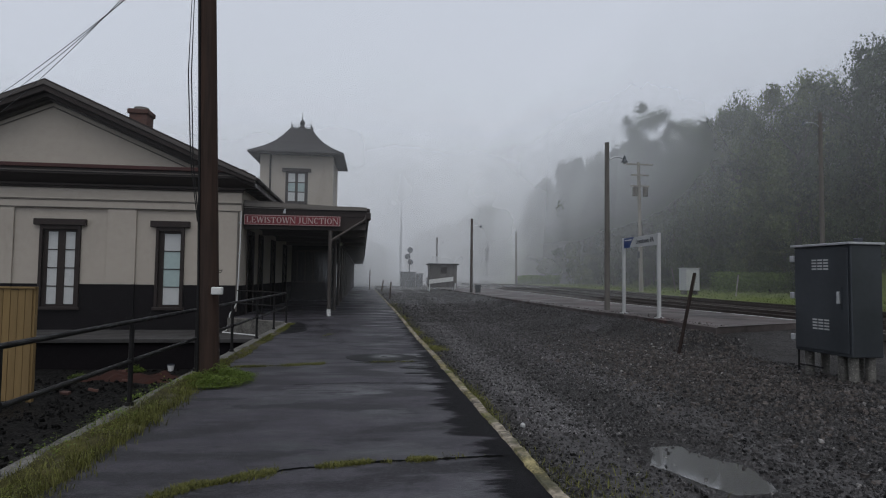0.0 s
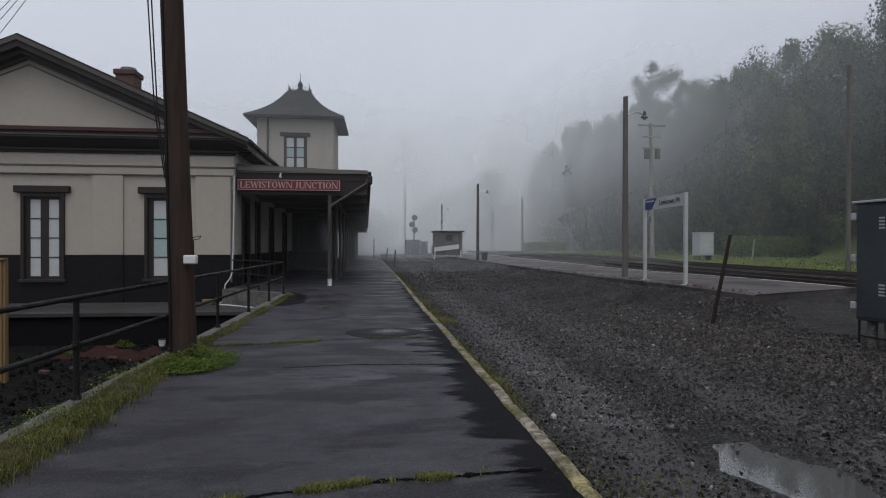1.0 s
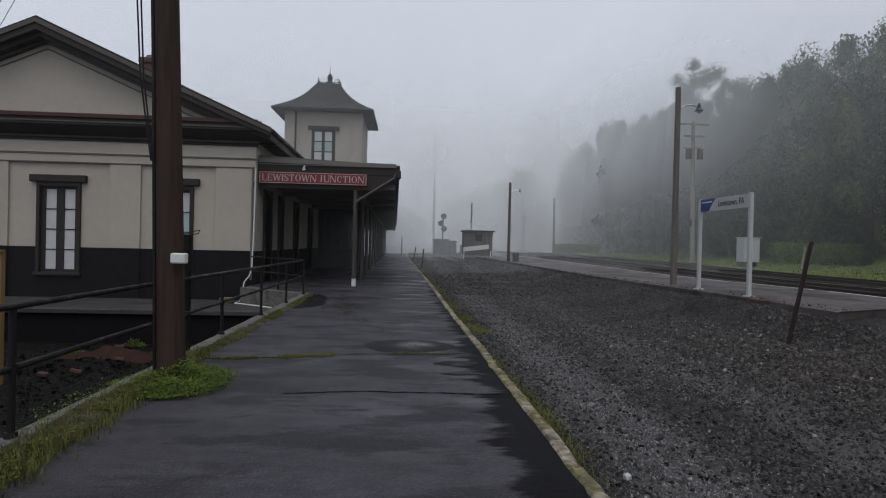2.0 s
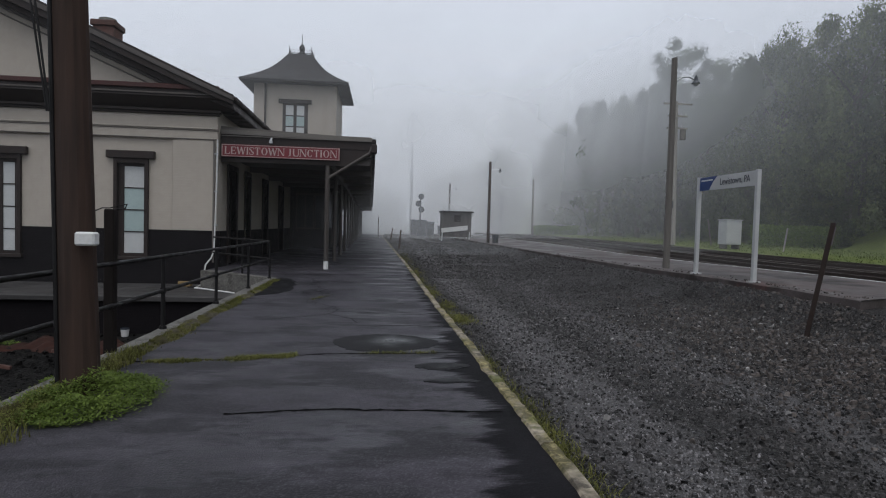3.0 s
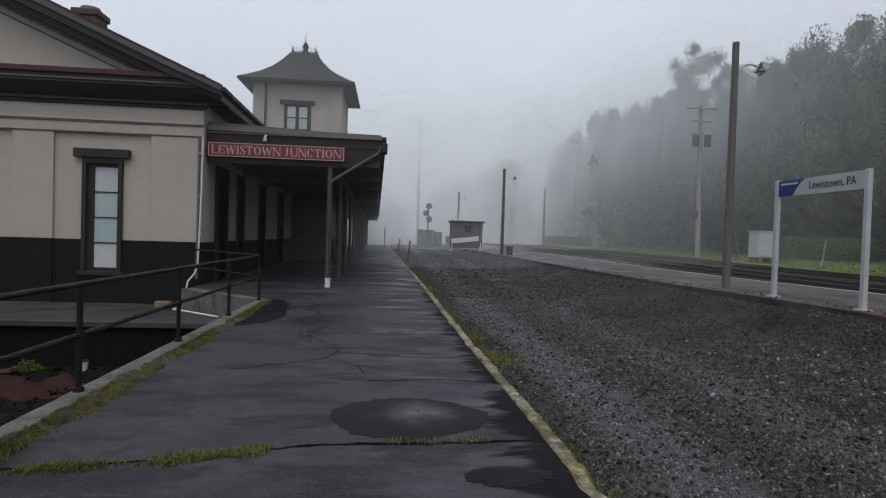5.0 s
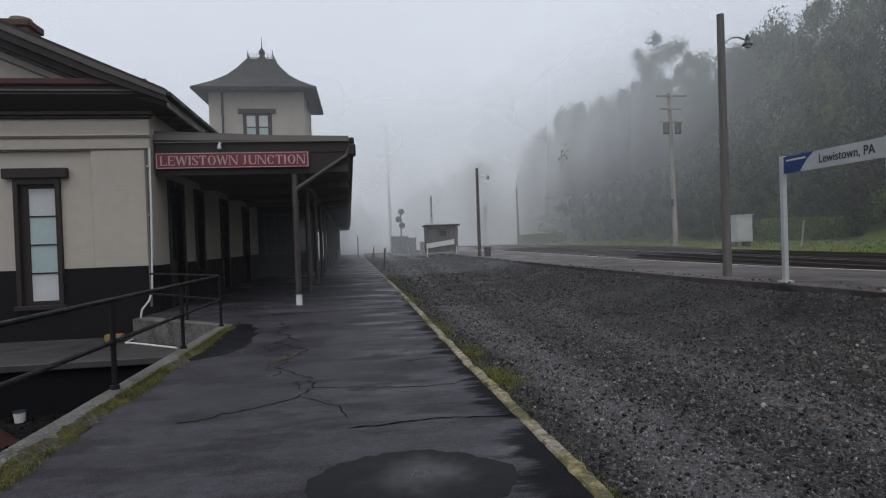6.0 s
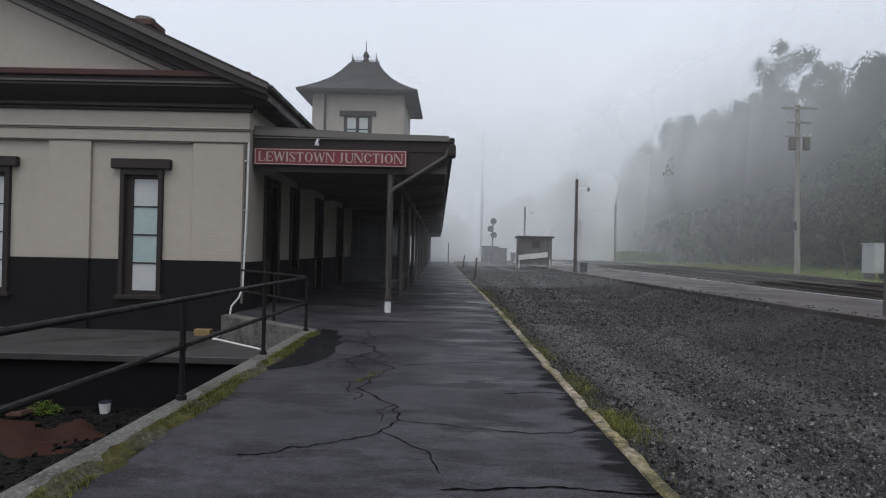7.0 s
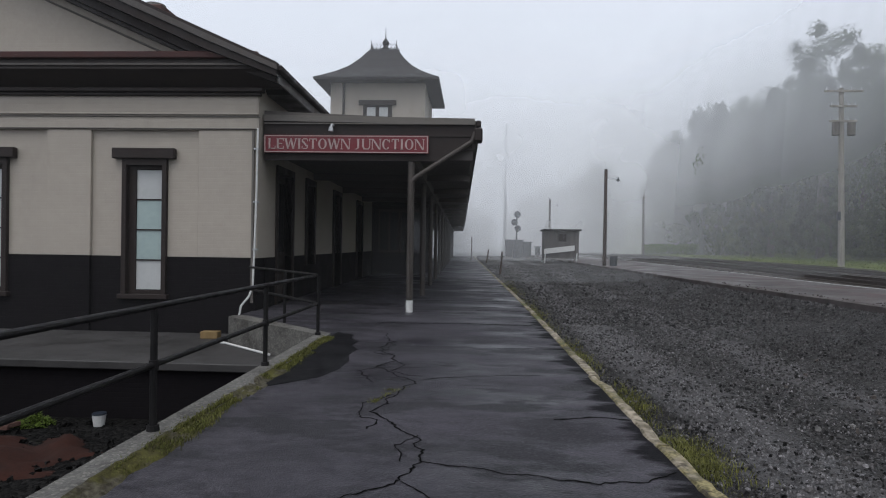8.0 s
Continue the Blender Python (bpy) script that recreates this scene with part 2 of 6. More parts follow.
layered(M["asphalt"], (0.009, 0.0082, 0.0105), (0.037, 0.0335, 0.041), 5.0, 0.42, 0.62, 0.55, stretch=(0.7, 1.2, 1))
# asphalt: pale dried areas, dark damp blotches, open aggregate
layered(M["asphalt"], (0.023, 0.021, 0.027), (0.062, 0.057, 0.069), 0.7, 0.46, 0.60, 0.7, stretch=(0.8, 1.2, 1))
layered(M["asphalt"], (0.003, 0.003, 0.004), (0.009, 0.009, 0.011), 1.2, 0.49, 0.60, 0.72, stretch=(0.7, 1.6, 1), rough=0.8)
speckled(M["asphalt"], (0.006, 0.006, 0.008), (0.125, 0.117, 0.13), 95, 0.24)


def sealed_edge(m, start, full):
    """Black sealing tar smeared raggedly over the asphalt towards the kerb."""
    n, l = m.node_tree.nodes, m.node_tree.links
    b = n["Principled BSDF"]
    tc, sep, tex, add, mask, mix, mp = n.new("ShaderNodeTexCoord"), n.new("ShaderNodeSeparateXYZ"), n.new("ShaderNodeTexNoise"), n.new("ShaderNodeMath"), n.new("ShaderNodeMapRange"), n.new("ShaderNodeMix"), n.new("ShaderNodeMapping")
    mp.inputs["Scale"].default_value = (0.5, 2.2, 1)
    l.new(tc.outputs["Object"], sep.inputs[0])
    l.new(tc.outputs["Object"], mp.inputs["Vector"])
    l.new(mp.outputs[0], tex.inputs["Vector"])
    tex.inputs["Scale"].default_value, tex.inputs["Detail"].default_value, tex.inputs["Roughness"].default_value = 1.1, 9, 0.65
    add.operation = "MULTIPLY_ADD"
    add.inputs[1].default_value = 1.5
    l.new(tex.outputs[0], add.inputs[0])
    l.new(sep.outputs["X"], add.inputs[2])
    mask.interpolation_type = "SMOOTHSTEP"
    mask.inputs[1].default_value, mask.inputs[2].default_value, mask.inputs[4].default_value = start + 0.75, full + 0.75, 0.85
    l.new(add.outputs[0], mask.inputs[0])
    mix.data_type = "RGBA"
    l.new(mask.outputs[0], mix.inputs[0])
    l.new(b.inputs["Base Color"].links[0].from_socket, mix.inputs[6])
    mix.inputs[7].default_value = (0.004, 0.004, 0.0045, 1)
    l.new(mix.outputs[2], b.inputs["Base Color"])
    gloss, rm = n.new("ShaderNodeMapRange"), n.new("ShaderNodeMix")
    gloss.inputs[3].default_value, gloss.inputs[4].default_value = 0.3, 0.06
    l.new(mask.outputs[0], gloss.inputs[0])
    l.new(gloss.outputs[0], b.inputs["Specular IOR Level"])
    l.new(mask.outputs[0], rm.inputs[0])
    l.new(b.inputs["Roughness"].links[0].from_socket, rm.inputs[2])
    rm.inputs[3].default_value = 0.9
    l.new(rm.outputs[0], b.inputs["Roughness"])


sealed_edge(M["asphalt"], 0.80, 0.96)
# kerb: bare tan concrete under flaking yellow, with moss in the low spots
layered(M["kerb_paint"], (0.10, 0.085, 0.062), (0.33, 0.285, 0.22), 1.1, 0.47, 0.56, 0.95)
layered(M["kerb_paint"], (0.035, 0.040, 0.010), (0.11, 0.115, 0.03), 1.7, 0.55, 0.63, 0.9)
layered(M["kerb_paint"], (0.02, 0.017, 0.013), (0.06, 0.05, 0.04), 5.0, 0.58, 0.66, 0.85)
# retaining wall: pitted, streaked with dirt
layered(M["concrete"], (0.020, 0.018, 0.016), (0.06, 0.055, 0.05), 2.2, 0.50, 0.64, 0.85)
speckled(M["concrete"], (0.03, 0.028, 0.026), (0.32, 0.30, 0.27), 60, 0.3)
layered(M["cream"], (0.22, 0.19, 0.158), (0.30, 0.265, 0.225), 0.8, 0.52, 0.72, 0.6, stretch=(1, 1, 0.35))
layered(M["walk"], (0.010, 0.0095, 0.009), (0.03, 0.028, 0.027), 1.2, 0.5, 0.62, 0.8)
layered(M["pavers"], (0.012, 0.010, 0.0095), (0.035, 0.030, 0.028), 0.7, 0.52, 0.62, 0.85, stretch=(1, 0.6, 1))
layered(M["pavers"], (0.06, 0.03, 0.027), (0.10, 0.055, 0.05), 0.45, 0.58, 0.66, 0.7)
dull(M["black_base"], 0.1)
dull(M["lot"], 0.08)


def pebbled(m, dark, light, scale):
    """Turns a ground material into packed crushed stone: cells of differing grey with relief between them."""
    n, l = m.node_tree.nodes, m.node_tree.links
    b = n["Principled BSDF"]
    ramp = [q for q in n if q.type == "VALTORGB"][0]
    tc = n.new("ShaderNodeTexCoord")
    fine, coarse, bend = n.new("ShaderNodeTexVoronoi"), n.new("ShaderNodeTexVoronoi"), n.new("ShaderNodeTexNoise")
    bend.inputs["Scale"].default_value = 9.0
    warp = n.new("ShaderNodeMix")
    warp.data_type = "RGBA"
    warp.blend_type = "ADD"
    warp.inputs[0].default_value = 0.04
    l.new(tc.outputs["Object"], warp.inputs[6])
    l.new(bend.outputs["Color"], warp.inputs[7])
    l.new(tc.outputs["Object"], bend.inputs["Vector"])
    for v, s in ((fine, scale), (coarse, scale * 0.45)):
        v.inputs["Scale"].default_value = s
        l.new(warp.outputs[2], v.inputs["Vector"])
    grey = n.new("ShaderNodeSeparateColor")
    l.new(fine.outputs["Color"], grey.inputs[0])
    tone = n.new("ShaderNodeValToRGB")
    tone.color_ramp.elements[0].color, tone.color_ramp.elements[1].color = (*dark, 1), (*light, 1)
    tone.color_ramp.elements[0].position = 0.25
    l.new(grey.outputs[0], tone.inputs[0])
    mix = n.new("ShaderNodeMix")
    mix.data_type = "RGBA"
    mix.inputs[0].default_value = 0.6
    l.new(ramp.outputs[0], mix.inputs[6])
    l.new(tone.outputs[0], mix.inputs[7])
    l.new(mix.outputs[2], b.inputs["Base Color"])
    sub = n.new("ShaderNodeMath")
    sub.operation = "ADD"
    l.new(fine.outputs["Distance"], sub.inputs[0])
    l.new(coarse.outputs["Distance"], sub.inputs[1])
    bp = n.new("ShaderNodeBump")
    bp.invert = True
    bp.inputs["Strength"].default_value, bp.inputs["Distance"].default_value = 1.0, 0.03
    l.new(sub.outputs[0], bp.inputs["Height"])
    l.new(bp.outputs[0], b.inputs["Normal"])
    return m


# near-black tones also paint the shade in the gaps between loose stones
pebbled(M["gravel"], (0.0013, 0.0013, 0.0015), (0.085, 0.080, 0.078), 46)
layered(M["gravel"], (0.004, 0.004, 0.004), (0.02, 0.018, 0.017), 0.35, 0.5, 0.62, 0.6, stretch=(1.4, 0.5, 1))


def worn_tracks(m, lanes, light):
    """Fine pale grit pressed into the lanes (centre, half width) where wheels run along the yard."""
    n, l = m.node_tree.nodes, m.node_tree.links
    b = n["Principled BSDF"]
    tc, sep, wob = n.new("ShaderNodeTexCoord"), n.new("ShaderNodeSeparateXYZ"), n.new("ShaderNodeTexNoise")
    l.new(tc.outputs["Object"], sep.inputs[0])
    l.new(tc.outputs["Object"], wob.inputs["Vector"])
    wob.inputs["Scale"].default_value, wob.inputs["Detail"].default_value = 0.8, 6
    for centre, half in lanes:
        away, dist, add, mask, mix = (n.new("ShaderNodeMath"), n.new("ShaderNodeMath"), n.new("ShaderNodeMath"), n.new("ShaderNodeMapRange"), n.new("ShaderNodeMix"))
        away.operation, dist.operation, add.operation = "SUBTRACT", "ABSOLUTE", "ADD"
        away.inputs[1].default_value = centre
        l.new(sep.outputs["X"], away.inputs[0])
        l.new(away.outputs[0], dist.inputs[0])
        l.new(dist.outputs[0], add.inputs[0])
        l.new(wob.outputs[0], add.inputs[1])
        mask.interpolation_type = "SMOOTHSTEP"
        mask.inputs[1].default_value, mask.inputs[2].default_value = 0.35 + half, 0.55 + half * 1.6
        mask.inputs[3].default_value, mask.inputs[4].default_value = 0.5, 0.0
        l.new(add.outputs[0], mask.inputs[0])
        mix.data_type = "RGBA"
        l.new(mask.outputs[0], mix.inputs[0])
        l.new(b.inputs["Base Color"].links[0].from_socket, mix.inputs[6])
        mix.inputs[7].default_value = (*light, 1)
        l.new(mix.outputs[2], b.inputs["Base Color"])


worn_tracks(M["gravel"], ((2.15, 0.35), (3.9, 0.30)), (0.115, 0.111, 0.113))
pebbled(M["ballast"], (0.008, 0.007, 0.0065), (0.06, 0.054, 0.048), 20)
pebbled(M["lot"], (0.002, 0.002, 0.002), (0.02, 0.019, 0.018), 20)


def leaves(name, dark, light, island=0.35, crown=0.0, scale=0.35):
    m = surface(name, dark, light, scale, 6.0, (0.55, 0.8), 0.0, per_island=island, contrast=0.14 if crown else 0.25)
    if crown:
        n, l = m.node_tree.nodes, m.node_tree.links
        base = n["Principled BSDF"].inputs["Base Color"]
        hs, who, tone, hue = n.new("ShaderNodeHueSaturation"), n.new("ShaderNodeObjectInfo"), n.new("ShaderNodeMapRange"), n.new("ShaderNodeMapRange")
        tone.inputs[3].default_value, tone.inputs[4].default_value = 1 - crown, 1 + crown
        hue.inputs[3].default_value, hue.inputs[4].default_value = 0.525, 0.47
        l.new(who.outputs["Random"], tone.inputs[0])
        l.new(who.outputs["Random"], hue.inputs[0])
        l.new(base.links[0].from_socket, hs.inputs["Color"])
        l.new(tone.outputs[0], hs.inputs["Value"])
        l.new(hue.outputs[0], hs.inputs["Hue"])
        l.new(hs.outputs[0], base)
    b = m.node_tree.nodes["Principled BSDF"]
    b.inputs["Specular IOR Level"].default_value = 0.25
    n, l = m.node_tree.nodes, m.node_tree.links
    glow, mix = n.new("ShaderNodeBsdfTranslucent"), n.new("ShaderNodeMixShader")
    l.new(b.inputs["Base Color"].links[0].from_socket, glow.inputs["Color"])
    mix.inputs[0].default_value = 0.4
    l.new(b.outputs[0], mix.inputs[1])
    l.new(glow.outputs[0], mix.inputs[2])
    l.new(mix.outputs[0], n["Material Output"].inputs["Surface"])
    return m


M["hedge"] = leaves("hedge_leaf", (0.055, 0.095, 0.025), (0.15, 0.21, 0.055))
M["charred"] = surface("blackened_wood", (0.006, 0.005, 0.005), (0.02, 0.016, 0.014), 5.0, 40, (0.6, 0.9), 0.6, stretch=(1, 1, 0.1))
dull(M["charred"], 0.08)
M["leaf"] = leaves("tree_leaf", (0.020, 0.036, 0.014), (0.105, 0.145, 0.058), 0.2, 0.5, 2.6)
M["leafdark"] = leaves("spruce_needles", (0.018, 0.032, 0.019), (0.06, 0.09, 0.048), 0.2, 0.4, 2.6)
M["leaflight"] = leaves("pale_leaf", (0.08, 0.11, 0.055), (0.20, 0.235, 0.13), 0.2, 0.25, 2.6)
M["blade"] = leaves("grass_blade", (0.030, 0.038, 0.010), (0.22, 0.215, 0.065), 0.6)


# ---- building blocks ----
def part(name, bm, material, parent=None, label="", smooth=False):
    me = bpy.data.meshes.new(name)
    if isinstance(bm, bmesh.types.BMesh):
        bmesh.ops.recalc_face_normals(bm, faces=bm.faces[:])
        bm.to_mesh(me)
        bm.free()
    else:
        me.from_pydata(*bm)
    me.materials.append(M[material])
    if smooth:
        for p in me.polygons:
            p.use_smooth = True
    ob = new(name, me)
    if parent is not None:
        ob.parent = parent
        ob.matrix_parent_inverse = parent.matrix_basis.inverted()
    if label:
        ob["label"] = label
    return ob


def empty(name, at=(0, 0, 0), turn=0.0):
    ob = new(name)
    ob.empty_display_size = 0.1
    ob.matrix_basis = pose(*at, 0, 0, turn)
    return ob


def box(bm, x0, x1, y0, y1, z0, z1, bevel=0.0, m=None):
    r = bmesh.ops.create_cube(bm, size=1)
    v = r["verts"]
    for p in v:
        p.co = Vector(((x0 + x1) / 2 + p.co.x * (x1 - x0), (y0 + y1) / 2 + p.co.y * (y1 - y0), (z0 + z1) / 2 + p.co.z * (z1 - z0)))
    if bevel:
        edges = list({e for p in v for e in p.link_edges})
        r = bmesh.ops.bevel(bm, geom=edges, offset=bevel, segments=1, affect="EDGES")
        v = list({q for f in r["faces"] for q in f.verts} | {p for p in v if p.is_valid})
    if m is not None:
        bmesh.ops.transform(bm, matrix=m, verts=v)
    return bm


def boxed(*a, **k):
    return box(bmesh.new(), *a, **k)


def tube(bm, a, b, r0, r1=None, seg=10):
    a, b = Vector(a), Vector(b)
    r1 = r0 if r1 is None else r1
    d = b - a
    r = bmesh.ops.create_cone(bm, cap_ends=True, segments=seg, radius1=r0, radius2=r1, depth=d.length)
    bmesh.ops.transform(bm, matrix=Matrix.Translation((a + b) / 2) @ d.to_track_quat("Z", "Y").to_matrix().to_4x4(), verts=r["verts"])
    return bm


def tubed(*a, **k):
    return tube(bmesh.new(), *a, **k)


def pipe(bm, pts, r, seg=10):
    """A bent pipe of constant radius along the points."""
    pts = [Vector(p) for p in pts]
    rings = []
    for i, p in enumerate(pts):
        d = (pts[min(i + 1, len(pts) - 1)] - pts[max(i - 1, 0)]).normalized()
        q = d.to_track_quat("Z", "Y")
        rings.append([bm.verts.new(p + q @ Vector((r * math.cos(2 * math.pi * k / seg), r * math.sin(2 * math.pi * k / seg), 0))) for k in range(seg)])
    for a, b in zip(rings, rings[1:]):
        for k in range(seg):
            bm.faces.new((a[k], a[(k + 1) % seg], b[(k + 1) % seg], b[k]))
    bm.faces.new(rings[0][::-1])
    bm.faces.new(rings[-1])
    return bm


def prism(bm, outline, axis, a, b):
    """An outline in the two other axes, pushed from a to b along axis (0 x, 1 y, 2 z)."""
    def put(p, q):
        c = list(p)
        c.insert(axis, q)
        return bm.verts.new(c)
    lo, hi = [put(p, a) for p in outline], [put(p, b) for p in outline]
    n = len(outline)
    bm.faces.new(lo[::-1])
    bm.faces.new(hi)
    for i in range(n):
        bm.faces.new((lo[i], lo[(i + 1) % n], hi[(i + 1) % n], hi[i]))
    return bm


def smoothstep(a, b, x):
    t = min(1, max(0, (x - a) / (b - a)))
    return t * t * (3 - 2 * t)


def nz(x, y, s, seed=0.0):
    return noise.noise(Vector((x * s, y * s, seed)))


# ---- plan ----
PLAT = 0.10


def kerb_x(y):
    """The platform's trackside edge."""
    return 1.29 - 0.0165 * (y - 4)


def edge_x(y):
    """The near edge of the island platform."""
    return float(np.interp(y, (10, 19, 26, 37, 52, 90), (7.1, 7.1, 7.1, 6.95, 6.7, 6.2)))


def island_z(y):
    return float(np.interp(y, (12, 15, 19, 26, 90), (0.54, 0.54, 0.49, 0.45, 0.46)))


def track_shift(y):
    return float(np.interp(y, (-60, 20, 27, 33, 43, 65, 110, 300), (-0.8, 0.0, 0.2, 0.6, 1.2, 1.4, -2.0, -40)))


def ground_z(x, y):
    if x < -2.44:
        return -1.15 + 0.05 * nz(x, y, 0.6)
    if x < kerb_x(y) - 0.05:
        return -0.35
    g = -0.15 + 0.42 * smoothstep(16, 48, y)
    g += 0.20 * smoothstep(4.0, 7.2, x) * (1 - 0.8 * smoothstep(16, 48, y))
    if x < 13:
        e, end = edge_x(y), smoothstep(9.9, 11.6, y - 0.33 * max(0, x - 7))
        k = smoothstep(e - 0.85, e - 0.1, x) * end
        g += (island_z(y) - 0.13 - g) * k
    g += 0.16 * smoothstep(11, 16, x) * (1 - smoothstep(11, 13, y) * (x < 13))
    g += 0.10 * smoothstep(18, 24, x) + 0.004 * max(0, y - 20) * smoothstep(12, 20, x) * (y < 120)
    g += 0.42 * max(0, x - 31 - 2.5 * nz(x, y, 0.05)) * (1 - smoothstep(70, 110, x))
    near = smoothstep(20, 8, math.hypot(x - 3, y - 6))
    g += 0.016 * nz(x, y, 4.1, 7.0) * near
    g += 0.035 * nz(x, y, 0.9) + 0.03 * nz(x, y, 2.3, 4.0) * near
    g -= 0.07 * math.exp(-((x - 2.98) / 0.45) ** 2 - ((y - 5.0) / 1.05) ** 2) if x < 5 else 0
    return g


# ---- ground ----
def steps(*spans):
    out = []
    for a, b, d in spans:
        out += list(np.arange(a, b - 1e-6, d))
    return out


xs = steps((-400, -60, 40), (-60, -20, 8), (-20, -3, 1.0)) + [-2.45, -2.43, -1.2, 0.0] + steps((0.4, 7.0, 0.16), (7.0, 24, 0.7), (24, 60, 2.0), (60, 420, 30))
ys = steps((-80, -4, 8), (-4, 14, 0.18), (14, 30, 0.5), (30, 90, 3), (90, 700, 40))
verts = [(x, y, ground_z(x, y)) for y in ys for x in xs]
W = len(xs)
faces = [(j * W + i, j * W + i + 1, (j + 1) * W + i + 1, (j + 1) * W + i) for j in range(len(ys) - 1) for i in range(W - 1)]
ground = part("ground", (verts, [], faces), "gravel", smooth=True)
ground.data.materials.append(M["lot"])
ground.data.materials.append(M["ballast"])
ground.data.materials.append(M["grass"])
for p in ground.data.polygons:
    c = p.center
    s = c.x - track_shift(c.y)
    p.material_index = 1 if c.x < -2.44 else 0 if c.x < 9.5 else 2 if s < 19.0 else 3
tagged(ground, "wet grey gravel yard running into ballast and mown grass", "ground", kind="structure")

# ---- platform ----
pys = steps((-12, 24, 0.3), (24, 112, 1.5))
bm = bmesh.new()
rows = []
for y in pys:
    row = []
    x0, x1 = float(np.interp(y, (17.2, 19.15), (-2.30, -4.40))), kerb_x(y) - 0.11
    for k in range(25):
        x = x0 + (x1 - x0) * k / 24
        row.append(bm.verts.new((x, y, PLAT + 0.05 * smoothstep(14, 21, y) + 0.012 * nz(x, y, 0.5))))
    rows.append(row)
for a, b in zip(rows, rows[1:]):
    for k in range(24):
        bm.faces.new((a[k], a[k + 1], b[k + 1], b[k]))
r = bmesh.ops.extrude_face_region(bm, geom=bm.faces[:])
for v in r["geom"]:
    if isinstance(v, bmesh.types.BMVert):
        v.co.z = -0.4
platform = tagged(part("platform", bm, "asphalt", smooth=False), "wet patched dark asphalt station platform with cracks", "platform", kind="structure")


def plat_z(x, y):
    return PLAT + 0.05 * smoothstep(14, 21, y) + 0.012 * nz(x, y, 0.5)


kerb_edge = tagged(empty("platform_kerb", (1.2, 0, 0)), "worn yellow painted kerb along the platform edge, mossy", "kerb", kind="structure")
y = -6.0
rng = random.Random(5)
while y < 110:
    d = rng.uniform(1.7, 2.3) if y < 30 else 5.0
    bm = bmesh.new()
    n = 26
    ring = []
    for k in range(n + 1):
        yy = y + 0.008 + (d - 0.016) * k / n
        w = 0.008 * nz(3, yy, 1.1) + 0.014 * nz(3, yy, 11) - 0.10 * max(0, nz(12, yy, 1.7) - 0.42)
        x1 = kerb_x(yy) + w
        z = plat_z(x1, yy) + 0.014 + 0.016 * nz(7, yy, 4) + 0.016 * nz(7, yy, 13)
        ring.append([bm.verts.new(c) for c in ((x1 - 0.115, yy, -0.4), (x1 - 0.115, yy, z - 0.015), (x1 - 0.10, yy, z), (x1 - 0.025 + w, yy, z), (x1, yy, z - 0.03 + w), (x1, yy, -0.4))])
    for a, b in zip(ring, ring[1:]):
        for k in range(5):
            bm.faces.new((a[k], a[k + 1], b[k + 1], b[k]))
    bm.faces.new(ring[0])
    bm.faces.new(ring[-1][::-1])
    part("kerb_stone", bm, "kerb_paint", kerb_edge)
    y += d

bm = bmesh.new()
ring = []
for k in range(90):
    yy = -8 + 25.3 * k / 89
    w = 0.012 * nz(2, yy, 3)
    ring.append([bm.verts.new(c) for c in ((-2.50, yy, -1.4), (-2.50 + w, yy, 0.135 + w), (-2.47 + w, yy, 0.155 + w), (-2.31 + w, yy, 0.15 + w), (-2.27 + w, yy, 0.125), (-2.27, yy, -0.35))])
for a, b in zip(ring, ring[1:]):
    for k in range(5):
        bm.faces.new((a[k], a[k + 1], b[k + 1], b[k]))
bm.faces.new(ring[0])
bm.faces.new(ring[-1][::-1])
prism(bm, [(-2.27, 17.05), (-2.27, 17.32), (-4.2, 19.1), (-4.45, 19.1), (-4.45, 18.9)], 2, -1.3, 0.158)
tagged(part("retaining_wall", bm, "concrete"), "low concrete retaining wall with mossy top beside the platform", "wall", kind="structure")

# walkway below the station's gable
tagged(part("walkway", boxed(-30, -2.5, 17.16, 19.9, -0.42, -0.3, bevel=0.014), "walk"), "grey concrete walkway along the station wall", "walkway", kind="structure")
# black colour here gives the shadow in the drop under the slab
tagged(part("walkway_wall", boxed(-30, -2.5, 17.26, 19.9, -1.4, -0.42), "black_base"), "wall below the walkway, coloured black for the shadowed drop", "wall", kind="structure")

# ---- island platform and rails ----
bm = bmesh.new()
iys = steps((11.4, 35.4, 0.3), (35.4, 90, 1.2))
ring = []
for yy in iys:
    z = island_z(yy)
    x0, x1 = edge_x(yy) + 0.05 * nz(1, yy, 0.7) + 0.06 * nz(2, yy, 2.3), 10.7 + track_shift(yy)
    ring.append([bm.verts.new(c) for c in ((x0, yy, -0.3), (x0, yy, z - 0.02), (x0 + 0.06 + 0.04 * nz(3, yy, 3.1), yy, z + 0.02 * nz(4, yy, 1.9)), (x1 - 0.04, yy + 1.5, z), (x1, yy + 1.5, z - 0.02), (x1, yy + 1.5, -0.3))])
for a, b in zip(ring, ring[1:]):
    for k in range(5):
        bm.faces.new((a[k], a[k + 1], b[k + 1], b[k]))
bm.faces.new(ring[0])
bm.faces.new(ring[-1][::-1])
tagged(part("island_platform", bm, "pavers"), "worn low platform of wet reddish grey slabs between the tracks", "platform", kind="structure")
bm = bmesh.new()
row = []
for yy in steps((13.2, 90, 2.0)):
    x1, z = 10.7 + track_shift(yy - 1.5), island_z(yy - 1.5)
    row.append((bm.verts.new((x1 - 0.17, yy, z + 0.004)), bm.verts.new((x1 - 0.07, yy, z + 0.004))))
for a, b in zip(row, row[1:]):
    bm.faces.new((a[0], a[1], b[1], b[0]))
tagged(part("edge_line", bm, "white"), "worn white safety line along the island platform edge", "line", kind="structure")
